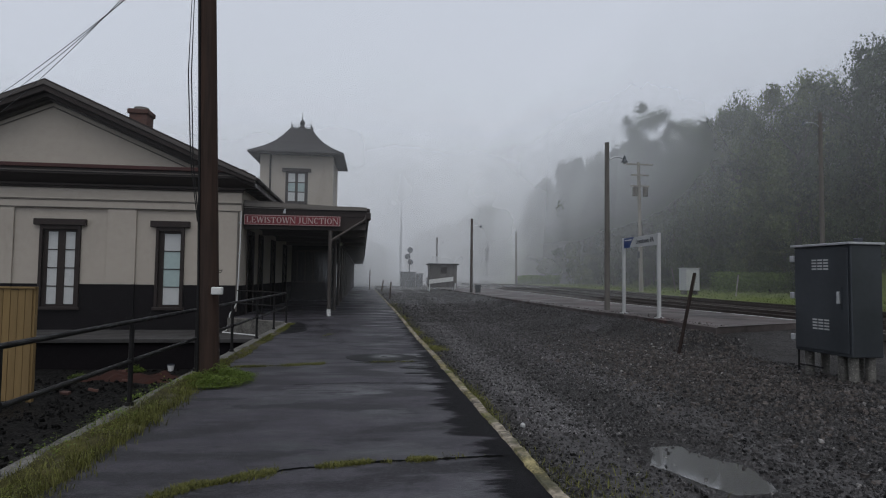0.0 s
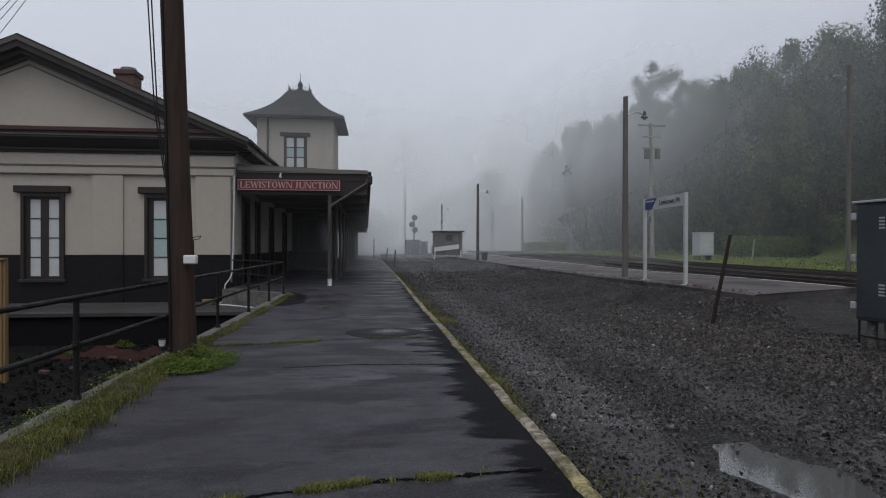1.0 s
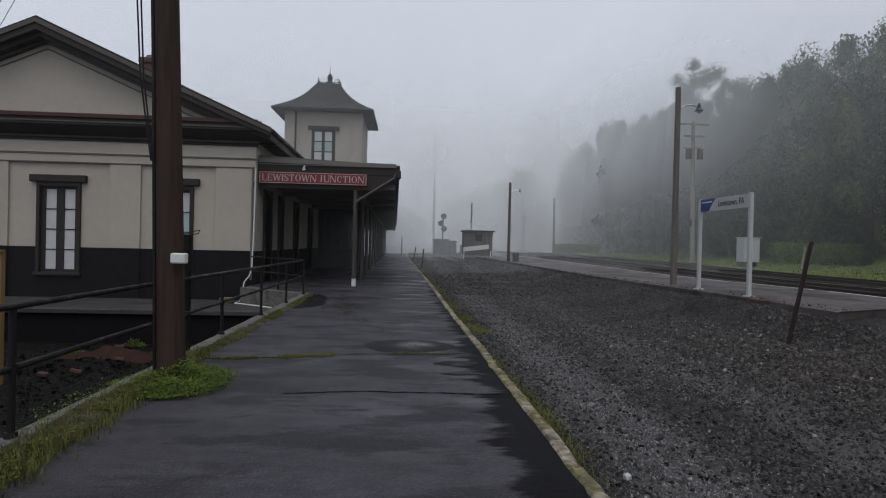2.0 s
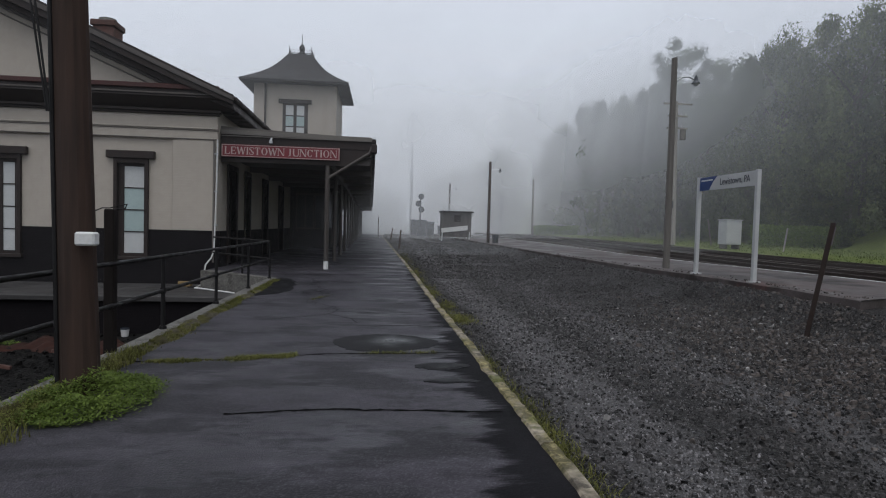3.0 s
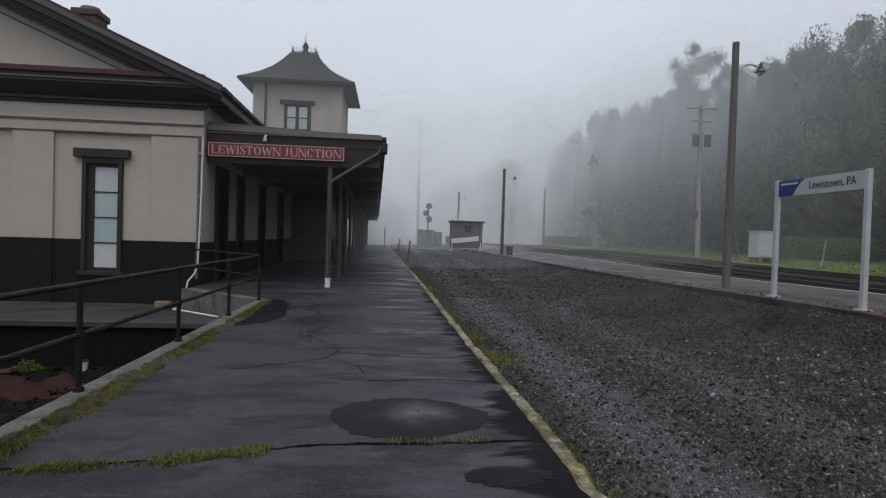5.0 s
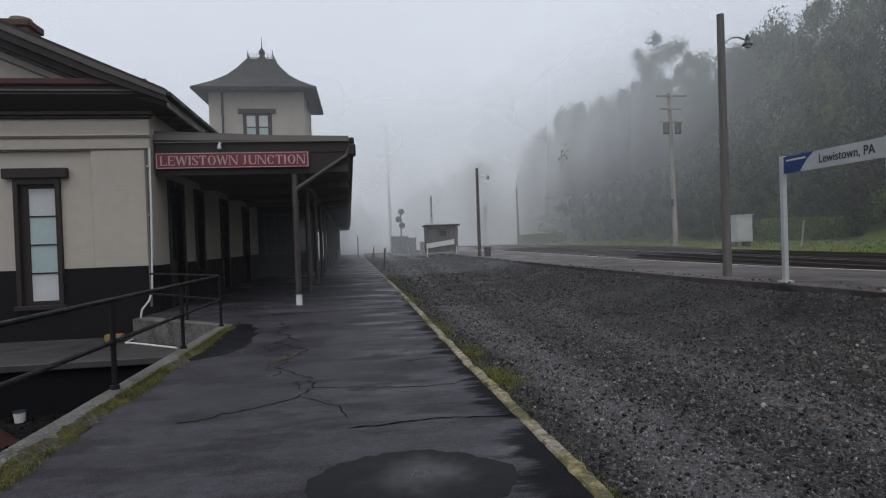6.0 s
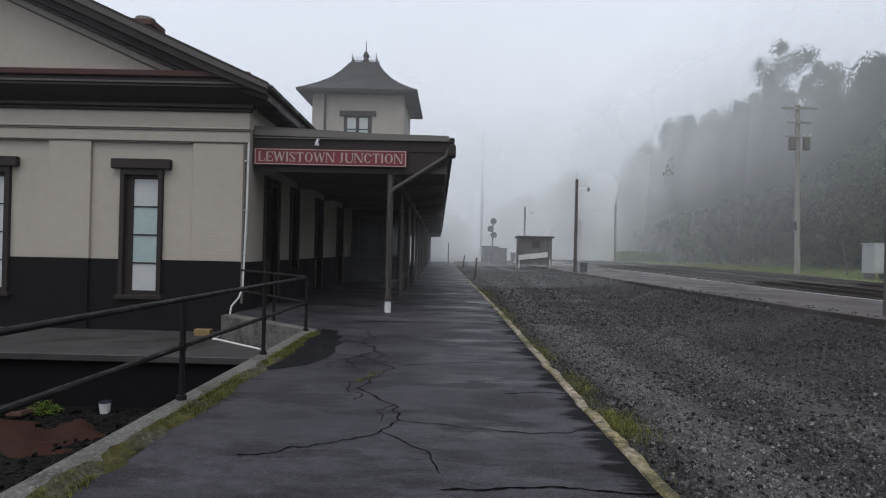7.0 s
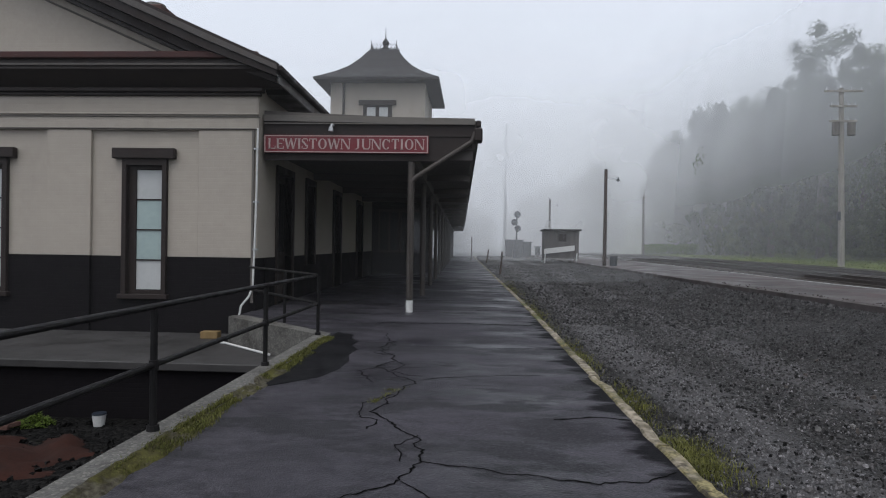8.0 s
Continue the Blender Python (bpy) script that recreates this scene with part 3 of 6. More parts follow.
for base in (11.95, 15.95):
    track = tagged(empty("railway_track", (base, 20, 0.4)), "railway track with rusty steel rails on dark wooden sleepers", "railway track", group="tracks", kind="structure")
    for off in (0, 1.435):
        bm = bmesh.new()
        ring = []
        for yy in steps((-20, 120, 2.0)):
            x, z = base + off + track_shift(yy), 0.36 + 0.004 * max(0, yy - 20)
            ring.append([bm.verts.new((x + dx, yy, z + dz)) for dx, dz in ((-0.07, 0), (-0.07, 0.02), (-0.012, 0.04), (-0.012, 0.12), (-0.036, 0.13), (-0.036, 0.16), (0.036, 0.16), (0.036, 0.13), (0.012, 0.12), (0.012, 0.04), (0.07, 0.02), (0.07, 0))])
        for a, b in zip(ring, ring[1:]):
            for k in range(12):
                bm.faces.new((a[k], a[(k + 1) % 12], b[(k + 1) % 12], b[k]))
        part("rail", bm, "railtop", track)
    for i, yy in enumerate(steps((4, 70, 0.62))):
        x = base + 0.72 + track_shift(yy)
        part("sleeper", boxed(x - 1.3, x + 1.3, yy - 0.11, yy + 0.11, 0.18 + 0.004 * max(0, yy - 20), 0.355 + 0.004 * max(0, yy - 20), bevel=0.01), "creosote", track)


# ---- station building ----
X0, X1, YF, YB = -16.24, -4.36, 19.9, 78.0
RIDGE_X, RIDGE_Z = -10.3, 7.42
station = tagged(empty("station_building", (RIDGE_X, YF, -0.3)), "cream painted brick station with black base and brown gabled roof", "station")
bm = bmesh.new()
OPEN_FRONT = [(-10.52, -9.30, 0.42, 3.05), (-7.0, -6.12, 0.42, 3.05), (-14.5, -13.3, 0.42, 3.05)]
OPEN_SIDE = [(21.1, 22.15, 0.15, 2.95), (23.4, 24.15, 0.9, 2.95), (26.5, 27.5, 0.15, 2.95), (30.4, 31.6, 0.15, 2.95), (34.5, 35.5, 0.9, 2.95), (39, 40, 0.15, 2.95)]


def wall_with_openings(bm, a0, a1, z0, z1, opens, thick0, thick1, axis):
    """A wall along x (axis 0) or y (axis 1), cut into blocks round its openings."""
    cuts = sorted({a0, a1, *[o[0] for o in opens], *[o[1] for o in opens]})
    for c0, c1 in zip(cuts, cuts[1:]):
        o = [q for q in opens if q[0] <= c0 + 1e-6 and q[1] >= c1 - 1e-6]
        spans = [(z0, z1)] if not o else [s for s in ((z0, max(z0, o[0][2])), (min(z1, o[0][3]), z1)) if s[1] - s[0] > 0.01]
        for s0, s1 in spans:
            if axis == 0:
                box(bm, c0, c1, thick0, thick1, s0, s1)
            else:
                box(bm, thick0, thick1, c0, c1, s0, s1)


DADO = 1.15
for name, z0, z1, mat, proud in (("base_wall", -1.0, DADO, "black_base", 0.012), ("wall", DADO, 4.75, "cream", 0.0)):
    bm = bmesh.new()
    wall_with_openings(bm, X0, X1 - 0.001, z0, z1, OPEN_FRONT, YF + 0.07 - proud, YF + 0.45, 0)
    part(name, bm, mat, station)
    bm = bmesh.new()
    wall_with_openings(bm, YF + 0.45, YB, z0, z1, OPEN_SIDE, X1 - 0.4, X1 + proud, 1)
    box(bm, X0 - proud, X0 + 0.4, YF + 0.45, YB, z0, z1)
    part(name, bm, mat, station)
# pilasters, string courses and their painted shadow lines, that frame the recessed window bays
for a, b in ((-5.5, X1), (-8.5, -7.62), (-12.1, -11.3), (X0, -15.1)):
    part("pilaster", boxed(a, b, YF, YF + 0.07, DADO, 3.57, bevel=0.006), "cream", station)
    part("pilaster_base", boxed(a, b, YF - 0.014, YF + 0.06, -1.0, DADO + 0.002), "black_base", station)
part("frieze", boxed(X0, X1, YF - 0.001, YF + 0.07, 3.572, 4.42), "cream", station)
part("string_course", boxed(X0 - 0.02, X1 + 0.03, YF - 0.04, YF + 0.07, 3.862, 3.895, bevel=0.008), "cream", station)
# two darker strips draw the thin shadow lines below the cream courses
part("string_course", boxed(X0 - 0.015, X1 + 0.025, YF - 0.028, YF + 0.07, 3.822, 3.846, bevel=0.006), "fascia", station)
part("string_course", boxed(X0 - 0.02, X1 + 0.02, YF - 0.03, YF + 0.07, 3.585, 3.61, bevel=0.008), "fascia", station)
part("corner_wall", boxed(X1 - 0.002, X1 + 0.02, YF + 0.01, YF + 0.5, DADO, 4.4), "cream", station)
# gable
bm = bmesh.new()
prism(bm, [(X0, 4.75), (X1, 4.75), (RIDGE_X, 7.28)], 1, YF + 0.05, YF + 0.4)
part("gable_wall", bm, "cream", station)
bm = bmesh.new()
prism(bm, [(YF - 0.42, 4.62), (YF - 0.415, 4.66), (YF + 0.05, 4.66), (YF + 0.05, 4.36), (YF - 0.06, 4.36)], 0, X0 - 0.46, X1 + 0.46)
part("cornice", bm, "brown", station)
bm = bmesh.new()
prism(bm, [(YF - 0.413, 4.662), (YF - 0.40, 4.86), (YF + 0.05, 4.98), (YF + 0.05, 4.662)], 0, X0 - 0.14, X1 + 0.14)
part("cornice_top", bm, "brown", station)
part("cornice_gutter", boxed(X0 - 0.16, X1 + 0.16, YF - 0.47, YF - 0.38, 4.80, 4.93, bevel=0.02), "redtrim", station)


def slope_z(x, lift=0.0):
    """The roof's surface: steeper near the ridge, flaring at the eaves."""
    d = abs(x - RIDGE_X)
    return lift + float(np.interp(d, (0, 5.2, 6.47), (RIDGE_Z, 5.11, 4.56)))


for side in (-1, 1):
    bm = bmesh.new()
    prof = [(RIDGE_X + side * d, slope_z(RIDGE_X + side * d, l)) for d, l in ((0, 0.16), (5.2, 0.16), (6.46, 0.15), (6.46, 0.0), (5.2, 0.0), (0, 0.0))]
    prism(bm, prof, 1, YF - 0.5, YB)
    part("roof", bm, "roof", station)
    bm = bmesh.new()
    prof = [(RIDGE_X + side * d, slope_z(RIDGE_X + side * d, l)) for d, l in ((0, 0.165), (5.2, 0.165), (6.47, 0.155), (6.47, -0.10), (5.2, -0.18), (0, -0.22))]
    prism(bm, prof, 1, YF - 0.53, YF - 0.36)
    part("bargeboard", bm, "brown", station)
    bm = bmesh.new()
    prism(bm, [(RIDGE_X + side * d, slope_z(RIDGE_X + side * d, l)) for d, l in ((0, -0.02), (5.2, -0.02), (6.4, -0.03), (6.4, -0.20), (5.0, -0.34), (0, -0.36))], 1, YF - 0.36, YF + 0.05)
    part("rake_soffit", bm, "brown", station)
    part("eave_soffit", boxed(*sorted((RIDGE_X + side * 5.9, RIDGE_X + side * 6.42)), YF + 0.42, YB, 4.36, 4.57), "brown", station)
    bm = bmesh.new()
    prism(bm, [(RIDGE_X + side * d, slope_z(RIDGE_X + side * d, l)) for d, l in ((0, 0.10), (5.2, 0.10), (6.49, 0.09), (6.49, 0.0), (5.2, -0.02), (0, -0.03))], 1, YF - 0.575, YF - 0.53)
    part("rake_crown", bm, "post", station)
    bm = bmesh.new()
    prism(bm, [(RIDGE_X + side * d, slope_z(RIDGE_X + side * d, l)) for d, l in ((0, -0.36), (5.0, -0.34), (5.0, -0.40), (0, -0.43))], 1, YF - 0.12, YF + 0.05)
    part("rake_bed_moulding", bm, "post", station)
    part("eave_gutter", boxed(*sorted((RIDGE_X + side * 6.46, RIDGE_X + side * 6.56)), YF - 0.48, YB, 4.56, 4.67, bevel=0.02), "brown", station)
    part("eave_fascia", boxed(*sorted((RIDGE_X + side * 6.42, RIDGE_X + side * 6.45)), YF - 0.36, YB, 4.38, 4.55), "post", station)
for z0, z1, out in ((4.28, 4.36, 0.13), (4.22, 4.28, 0.07)):
    part("bed_moulding", boxed(X0 - out, X1 + out, YF - out, YF + 0.04, z0, z1 - 0.003, bevel=0.012), "brown", station)
part("cornice_band", boxed(X0 - 0.40, X1 + 0.40, YF - 0.445, YF - 0.405, 4.672, 4.72, bevel=0.008), "post", station)
# thin moulding inside the gable
for side in (-1, 1):
    a, b = Vector((RIDGE_X, YF + 0.03, 6.84)), Vector((RIDGE_X + side * 4.2, YF + 0.03, 5.0))
    part("gable_moulding", tubed(a, b, 0.02, seg=6), "fascia", station)


def window(x0, x1, z0, z1, y, leafs, parent, panes):
    """A tall window in its reveal: frame, glazed leaves and a broad lintel."""
    w = part("window", boxed(x0, x1, y + 0.28, y + 0.31, z0, z1), "glassdark", parent)
    for a, b in ((x0, x0 + 0.09), (x1 - 0.09, x1)):
        part("jamb", boxed(a, b, y - 0.01, y + 0.27, z0, z1, bevel=0.006), "brown", w)
    part("head", boxed(x0 + 0.09, x1 - 0.09, y - 0.005, y + 0.27, z1 - 0.12, z1), "brown", w)
    part("window_sill", boxed(x0 - 0.05, x1 + 0.05, y - 0.05, y + 0.27, z0 - 0.09, z0, bevel=0.01), "brown", w)
    part("lintel", boxed(x0 - 0.17, x1 + 0.17, y - 0.07, y + 0.06, z1, z1 + 0.20, bevel=0.012), "brown", parent)
    n = leafs
    wide = (x1 - x0 - 0.18) / n
    for i in range(n):
        a = x0 + 0.09 + wide * i
        l0, l1 = a + (0.12 if n == 2 else 0.14), a + wide - (0.10 if n == 2 else 0.05)
        bm = bmesh.new()
        for q in ((a, l0), (l1, a + wide)):
            box(bm, *q, y + 0.10, y + 0.16, z0, z1 - 0.12)
        h = (z1 - 0.12 - z0 - 0.14) / 4
        box(bm, l0, l1, y + 0.10, y + 0.16, z0, z0 + 0.07)
        box(bm, l0, l1, y + 0.10, y + 0.16, z1 - 0.19, z1 - 0.12)
        for k in range(1, 4):
            box(bm, l0, l1, y + 0.11, y + 0.155, z0 + 0.07 + h * k - 0.014, z0 + 0.07 + h * k + 0.014)
        part("sash", bm, "brown", w)
        for k in range(4):
            part("pane", boxed(l0, l1, y + 0.13, y + 0.14, z0 + 0.07 + h * k + 0.014, z0 + 0.07 + h * (k + 1) - 0.014), panes[k], w)
    return w


window(-10.52, -9.30, 0.42, 3.02, YF, 2, station, ("blind", "blind", "blind", "blind"))
window(-7.0, -6.12, 0.42, 3.02, YF, 1, station, ("blind", "blindgreen", "blindgreen", "blind"))
window(-14.5, -13.3, 0.42, 3.02, YF, 2, station, ("blind", "blind", "blind", "blind"))
for a, b, z0, z1 in OPEN_SIDE:
    d = part("door" if z0 < 0.5 else "window", boxed(X1 - 0.2, X1 - 0.14, a, b, z0, z1), "brown", station)
    part("door_frame", boxed(X1 - 0.14, X1 + 0.05, a - 0.1, a, z0, z1 + 0.12), "brown", d)
    part("door_frame", boxed(X1 - 0.14, X1 + 0.05, b, b + 0.1, z0, z1 + 0.12), "brown", d)
    part("door_head", boxed(X1 - 0.14, X1 + 0.05, a, b, z1 - 0.02, z1 + 0.12), "brown", d)
    part("pane", boxed(X1 - 0.14, X1 - 0.13, a + 0.15, b - 0.15, z0 + 1.1 if z0 < 0.5 else z0 + 0.1, z1 - 0.2), "glassdark", d)
# chimney
chimney = part("chimney", boxed(-10.43, -9.70, 26.3, 27.1, 6.7, 8.4, bevel=0.015), "brick", station)
part("chimney_cap", boxed(-10.50, -9.63, 26.23, 27.17, 8.4, 8.62, bevel=0.03), "brick", chimney)
part("flue", tubed((-10.07, 26.7, 8.62), (-10.07, 26.7, 8.76), 0.33, 0.30, 14), "concrete", chimney)

# ---- tower ----
TX, TY, TW = -4.43, 36.15, 2.03
tower = tagged(empty("station_tower", (TX, TY, 4.2)), "square cream tower with flared dark roof and iron cresting", "tower")
part("tower_wall", boxed(TX - TW, TX + TW, TY - TW, TY + TW, 3.6, 8.7), "cream", tower)
for sx in (-1, 1):
    for sy in (-1, 1):
        part("corner_pilaster", boxed(*sorted((TX + sx * (TW + 0.03), TX + sx * (TW - 0.50))), *sorted((TY + sy * (TW + 0.03), TY + sy * (TW - 0.50))), 3.6, 8.5), "cream", tower)
part("downspout", tubed((TX - TW + 0.55, TY - TW - 0.05, 4.5), (TX - TW + 0.55, TY - TW - 0.05, 8.4), 0.05), "brown", tower)
bm = bmesh.new()
rings = []
for h, z in ((2.66, 8.42), (2.68, 8.52), (2.36, 8.70), (1.88, 9.00), (1.40, 9.38), (1.0, 9.83), (0.74, 10.20), (0.62, 10.36)):
    rings.append([bm.verts.new((TX + sx * h, TY + sy * h, z)) for sx, sy in ((-1, -1), (1, -1), (1, 1), (-1, 1))])
for a, b in zip(rings, rings[1:]):
    for k in range(4):
        bm.faces.new((a[k], a[(k + 1) % 4], b[(k + 1) % 4], b[k]))
bm.faces.new(rings[0][::-1])
bm.faces.new(rings[-1])
part("tower_roof", bm, "roof", tower)
bm = bmesh.new()
for sx, sy, dx, dy in ((-1, -1, 1, 0), (1, -1, 0, 1), (1, 1, -1, 0), (-1, 1, 0, -1)):
    a = Vector((TX + sx * 0.58, TY + sy * 0.58, 10.36))
    d = Vector((dx, dy, 0)) * 1.16
    tube(bm, a + Vector((0, 0, 0.06)), a + d + Vector((0, 0, 0.06)), 0.018, seg=6)
    tube(bm, a, a + Vector((0, 0, 0.42)), 0.022, 0.012, seg=6)
    for k in range(7):
        p = a + d * ((k + 0.5) / 7)
        pipe(bm, [p, p + Vector((0, 0, 0.12)), p + d * 0.05 + Vector((0, 0, 0.2)), p + Vector((0, 0, 0.27)), p - d * 0.04 + Vector((0, 0, 0.2))], 0.014, 5)
part("iron_cresting", bm, "steel", tower)
bm = bmesh.new()
for a, b, r0, r1 in ((10.34, 10.54, 0.34, 0.22), (10.54, 10.73, 0.22, 0.08), (10.73, 10.86, 0.14, 0.17), (10.86, 11.05, 0.17, 0.05), (11.05, 11.6, 0.025, 0.008)):
    tube(bm, (TX, TY, a), (TX, TY, b), r0, r1, 10)
part("finial", bm, "steel", tower)
tw = part("window", boxed(-5.06, -3.80, TY - TW - 0.005, TY - TW + 0.02, 5.6, 7.5), "brown", tower)
part("lintel", boxed(-5.24, -3.62, TY - TW - 0.12, TY - TW + 0.02, 7.46, 7.66), "brown", tower)
for i in (0, 1):
    for k in range(3):
        part("pane", boxed(-4.90 + i * 0.54, -4.52 + i * 0.54, TY - TW - 0.015, TY - TW - 0.005, 5.78 + k * 0.55, 6.27 + k * 0.55), "blindgreen" if k == 1 else "blind", tw)

# the tower's foot stands out as a bay; its black includes the canopy's shade
bay = part("bay", boxed(TX - 0.6, TX + TW - 0.01, TY - TW + 0.02, TY + TW - 0.02, -0.3, 3.6), "black_base", tower, "bay below the tower, coloured dark for the canopy shade")
for a, b in ((-4.25, -3.45), (-3.3, -2.5)):
    part("bay_window", boxed(a, b, TY - TW - 0.02, TY - TW + 0.02, 1.2, 2.85), "glassdark", bay)
    part("bay_frame", boxed(a - 0.06, b + 0.06, TY - TW - 0.04, TY - TW + 0.01, 2.85, 2.97), "brown", bay)
    part("bay_sill", boxed(a - 0.06, b + 0.06, TY - TW - 0.07, TY - TW + 0.01, 1.12, 1.2), "brown", bay)
    for x in (a - 0.06, (a + b) / 2 - 0.02, b):
        part("bay_mullion", boxed(x, x + 0.06, TY - TW - 0.035, TY - TW + 0.01, 1.2, 2.85), "brown", bay)
part("bay_corner_board", boxed(TX + TW - 0.12, TX + TW + 0.02, TY - TW - 0.03, TY - TW + 0.1, 0.0, 3.24), "brown", bay)

# ---- canopy ----
canopy = tagged(empty("platform_canopy", (-2.2, 20.1, 0.15)), "dark wooden platform canopy on brown posts with weathered fascia", "canopy")
CX1 = -0.22
bm = bmesh.new()
prism(bm, [(X1 + 0.0, 4.02), (CX1, 3.84), (CX1, 3.34), (CX1 - 0.08, 3.30), (-1.45, 3.24), (X1 + 0.0, 3.28)], 1, 20.2, YB)
part("canopy_roof", bm, "soffit", canopy)
bm = bmesh.new()
prism(bm, [(X1 + 0.04, 3.92), (CX1 - 0.02, 3.86), (CX1 - 0.02, 3.745), (X1 + 0.04, 3.80)], 1, 20.08, 20.2)
part("fascia", bm, "fascia", canopy)
bm = bmesh.new()
prism(bm, [(X1 + 0.04, 3.80), (CX1 - 0.02, 3.742), (CX1 - 0.02, 3.52), (X1 + 0.04, 3.50)], 1, 20.12, 20.2)
part("fascia_board", bm, "brown", canopy)
part("drip_edge", boxed(X1 + 0.06, CX1 - 0.02, 20.06, 20.085, 3.74, 3.76), "fascia", canopy, "weathered metal drip edge")
part("gutter", boxed(CX1, CX1 + 0.10, 20.05, YB, 3.70, 3.82, bevel=0.02), "brown", canopy)
part("gutter_end", boxed(CX1 - 0.03, CX1 + 0.13, 20.02, 20.3, 3.42, 3.68, bevel=0.03), "brown", canopy)
part("gable_panel", prism(bmesh.new(), [(X1 + 0.05, 3.05), (-1.0, 3.05), (CX1 - 0.06, 3.31), (CX1 - 0.06, 3.55), (X1 + 0.05, 3.55)], 1, 20.14, 20.19), "brown", canopy)
yy = 20.22
while yy < 77:
    p = part("post", tubed((-1.45, yy, 0.38), (-1.45, yy, 3.56), 0.066, seg=12), "post", canopy)
    # feet behind the first are browned to match the dark under the canopy
    part("post_foot", tubed((-1.45, yy, 0.12), (-1.45, yy, 0.38), 0.068, seg=12), "white" if yy < 21 else "post", p, "post foot, white in front, darkened for shade further back")
    part("beam", boxed(X1 + 0.02, CX1 - 0.05, yy + 0.1, yy + 0.24, 3.10, 3.30), "soffit", canopy)
    yy += 3.7
part("long_beam", boxed(-1.53, -1.37, 20.25, 77, 3.02, 3.26), "soffit", canopy)
bm = pipe(bmesh.new(), [(-1.45, 20.13, 0.45), (-1.45, 20.13, 2.55), (-1.43, 20.13, 2.66), (-1.36, 20.13, 2.74), (-0.30, 20.10, 3.42), (-0.22, 20.08, 3.6)], 0.045, 10)
part("downspout", bm, "post", canopy, "brown bent downspout pipe")



def skew(thing, slope, y0):
    """The long building runs at a slight angle: shifts its parts sideways along its length."""
    for ob in thing.children_recursive:
        for v in ob.data.vertices:
            v.co.x -= slope * max(0.0, v.co.y - y0)


skew(station, 0.018, 20.4)
skew(canopy, 0.018, 20.4)

# station name board
sb = tagged(empty("station_sign", (-2.7, 20.06, 3.18)), "red name board with pale capital letters under the canopy edge", "sign")
part("board", boxed(-4.28, -1.11, 20.03, 20.07, 3.18, 3.52, bevel=0.004), "signred", sb)
bm = bmesh.new()
for q in ((-4.27, -1.12, 3.19, 3.205), (-4.27, -1.12, 3.495, 3.51), (-4.27, -4.25, 3.205, 3.495), (-1.14, -1.12, 3.205, 3.495)):
    box(bm, q[0], q[1], 20.024, 20.031, q[2], q[3])
part("border", bm, "signpink", sb)


def lettering(text, size, width, at, rot, material, parent, depth=0.004):
    cu = bpy.data.curves.new("lettering", "FONT")
    cu.body, cu.size, cu.extrude, cu.align_x, cu.align_y = text, size, depth, "CENTER", "CENTER"
    tmp = new("lettering", cu)
    bpy.context.view_layer.update()
    me = bpy.data.meshes.new_from_object(tmp.evaluated_get(bpy.context.evaluated_depsgraph_get()))
    bpy.data.objects.remove(tmp)
    ob = new("lettering", me)
    me.materials.append(M[material])
    w = max(v.co.x for v in me.vertices) - min(v.co.x for v in me.vertices)
    ob.parent = parent
    ob.matrix_parent_inverse = parent.matrix_basis.inverted()
    ob.matrix_basis = pose(*at, *rot) @ Matrix.Diagonal((width / w, 1, 1, 1))
    return ob


part("sign_lamp", pipe(bmesh.new(), [(-2.95, 20.08, 3.72), (-2.95, 19.96, 3.70), (-2.95, 19.90, 3.62)], 0.025, 8), "galv", sb)
bm = tubed((-2.95, 19.90, 3.57), (-2.95, 19.90, 3.65), 0.05, 0.04, 12)
part("lamp_shade", bm, "galv", sb)


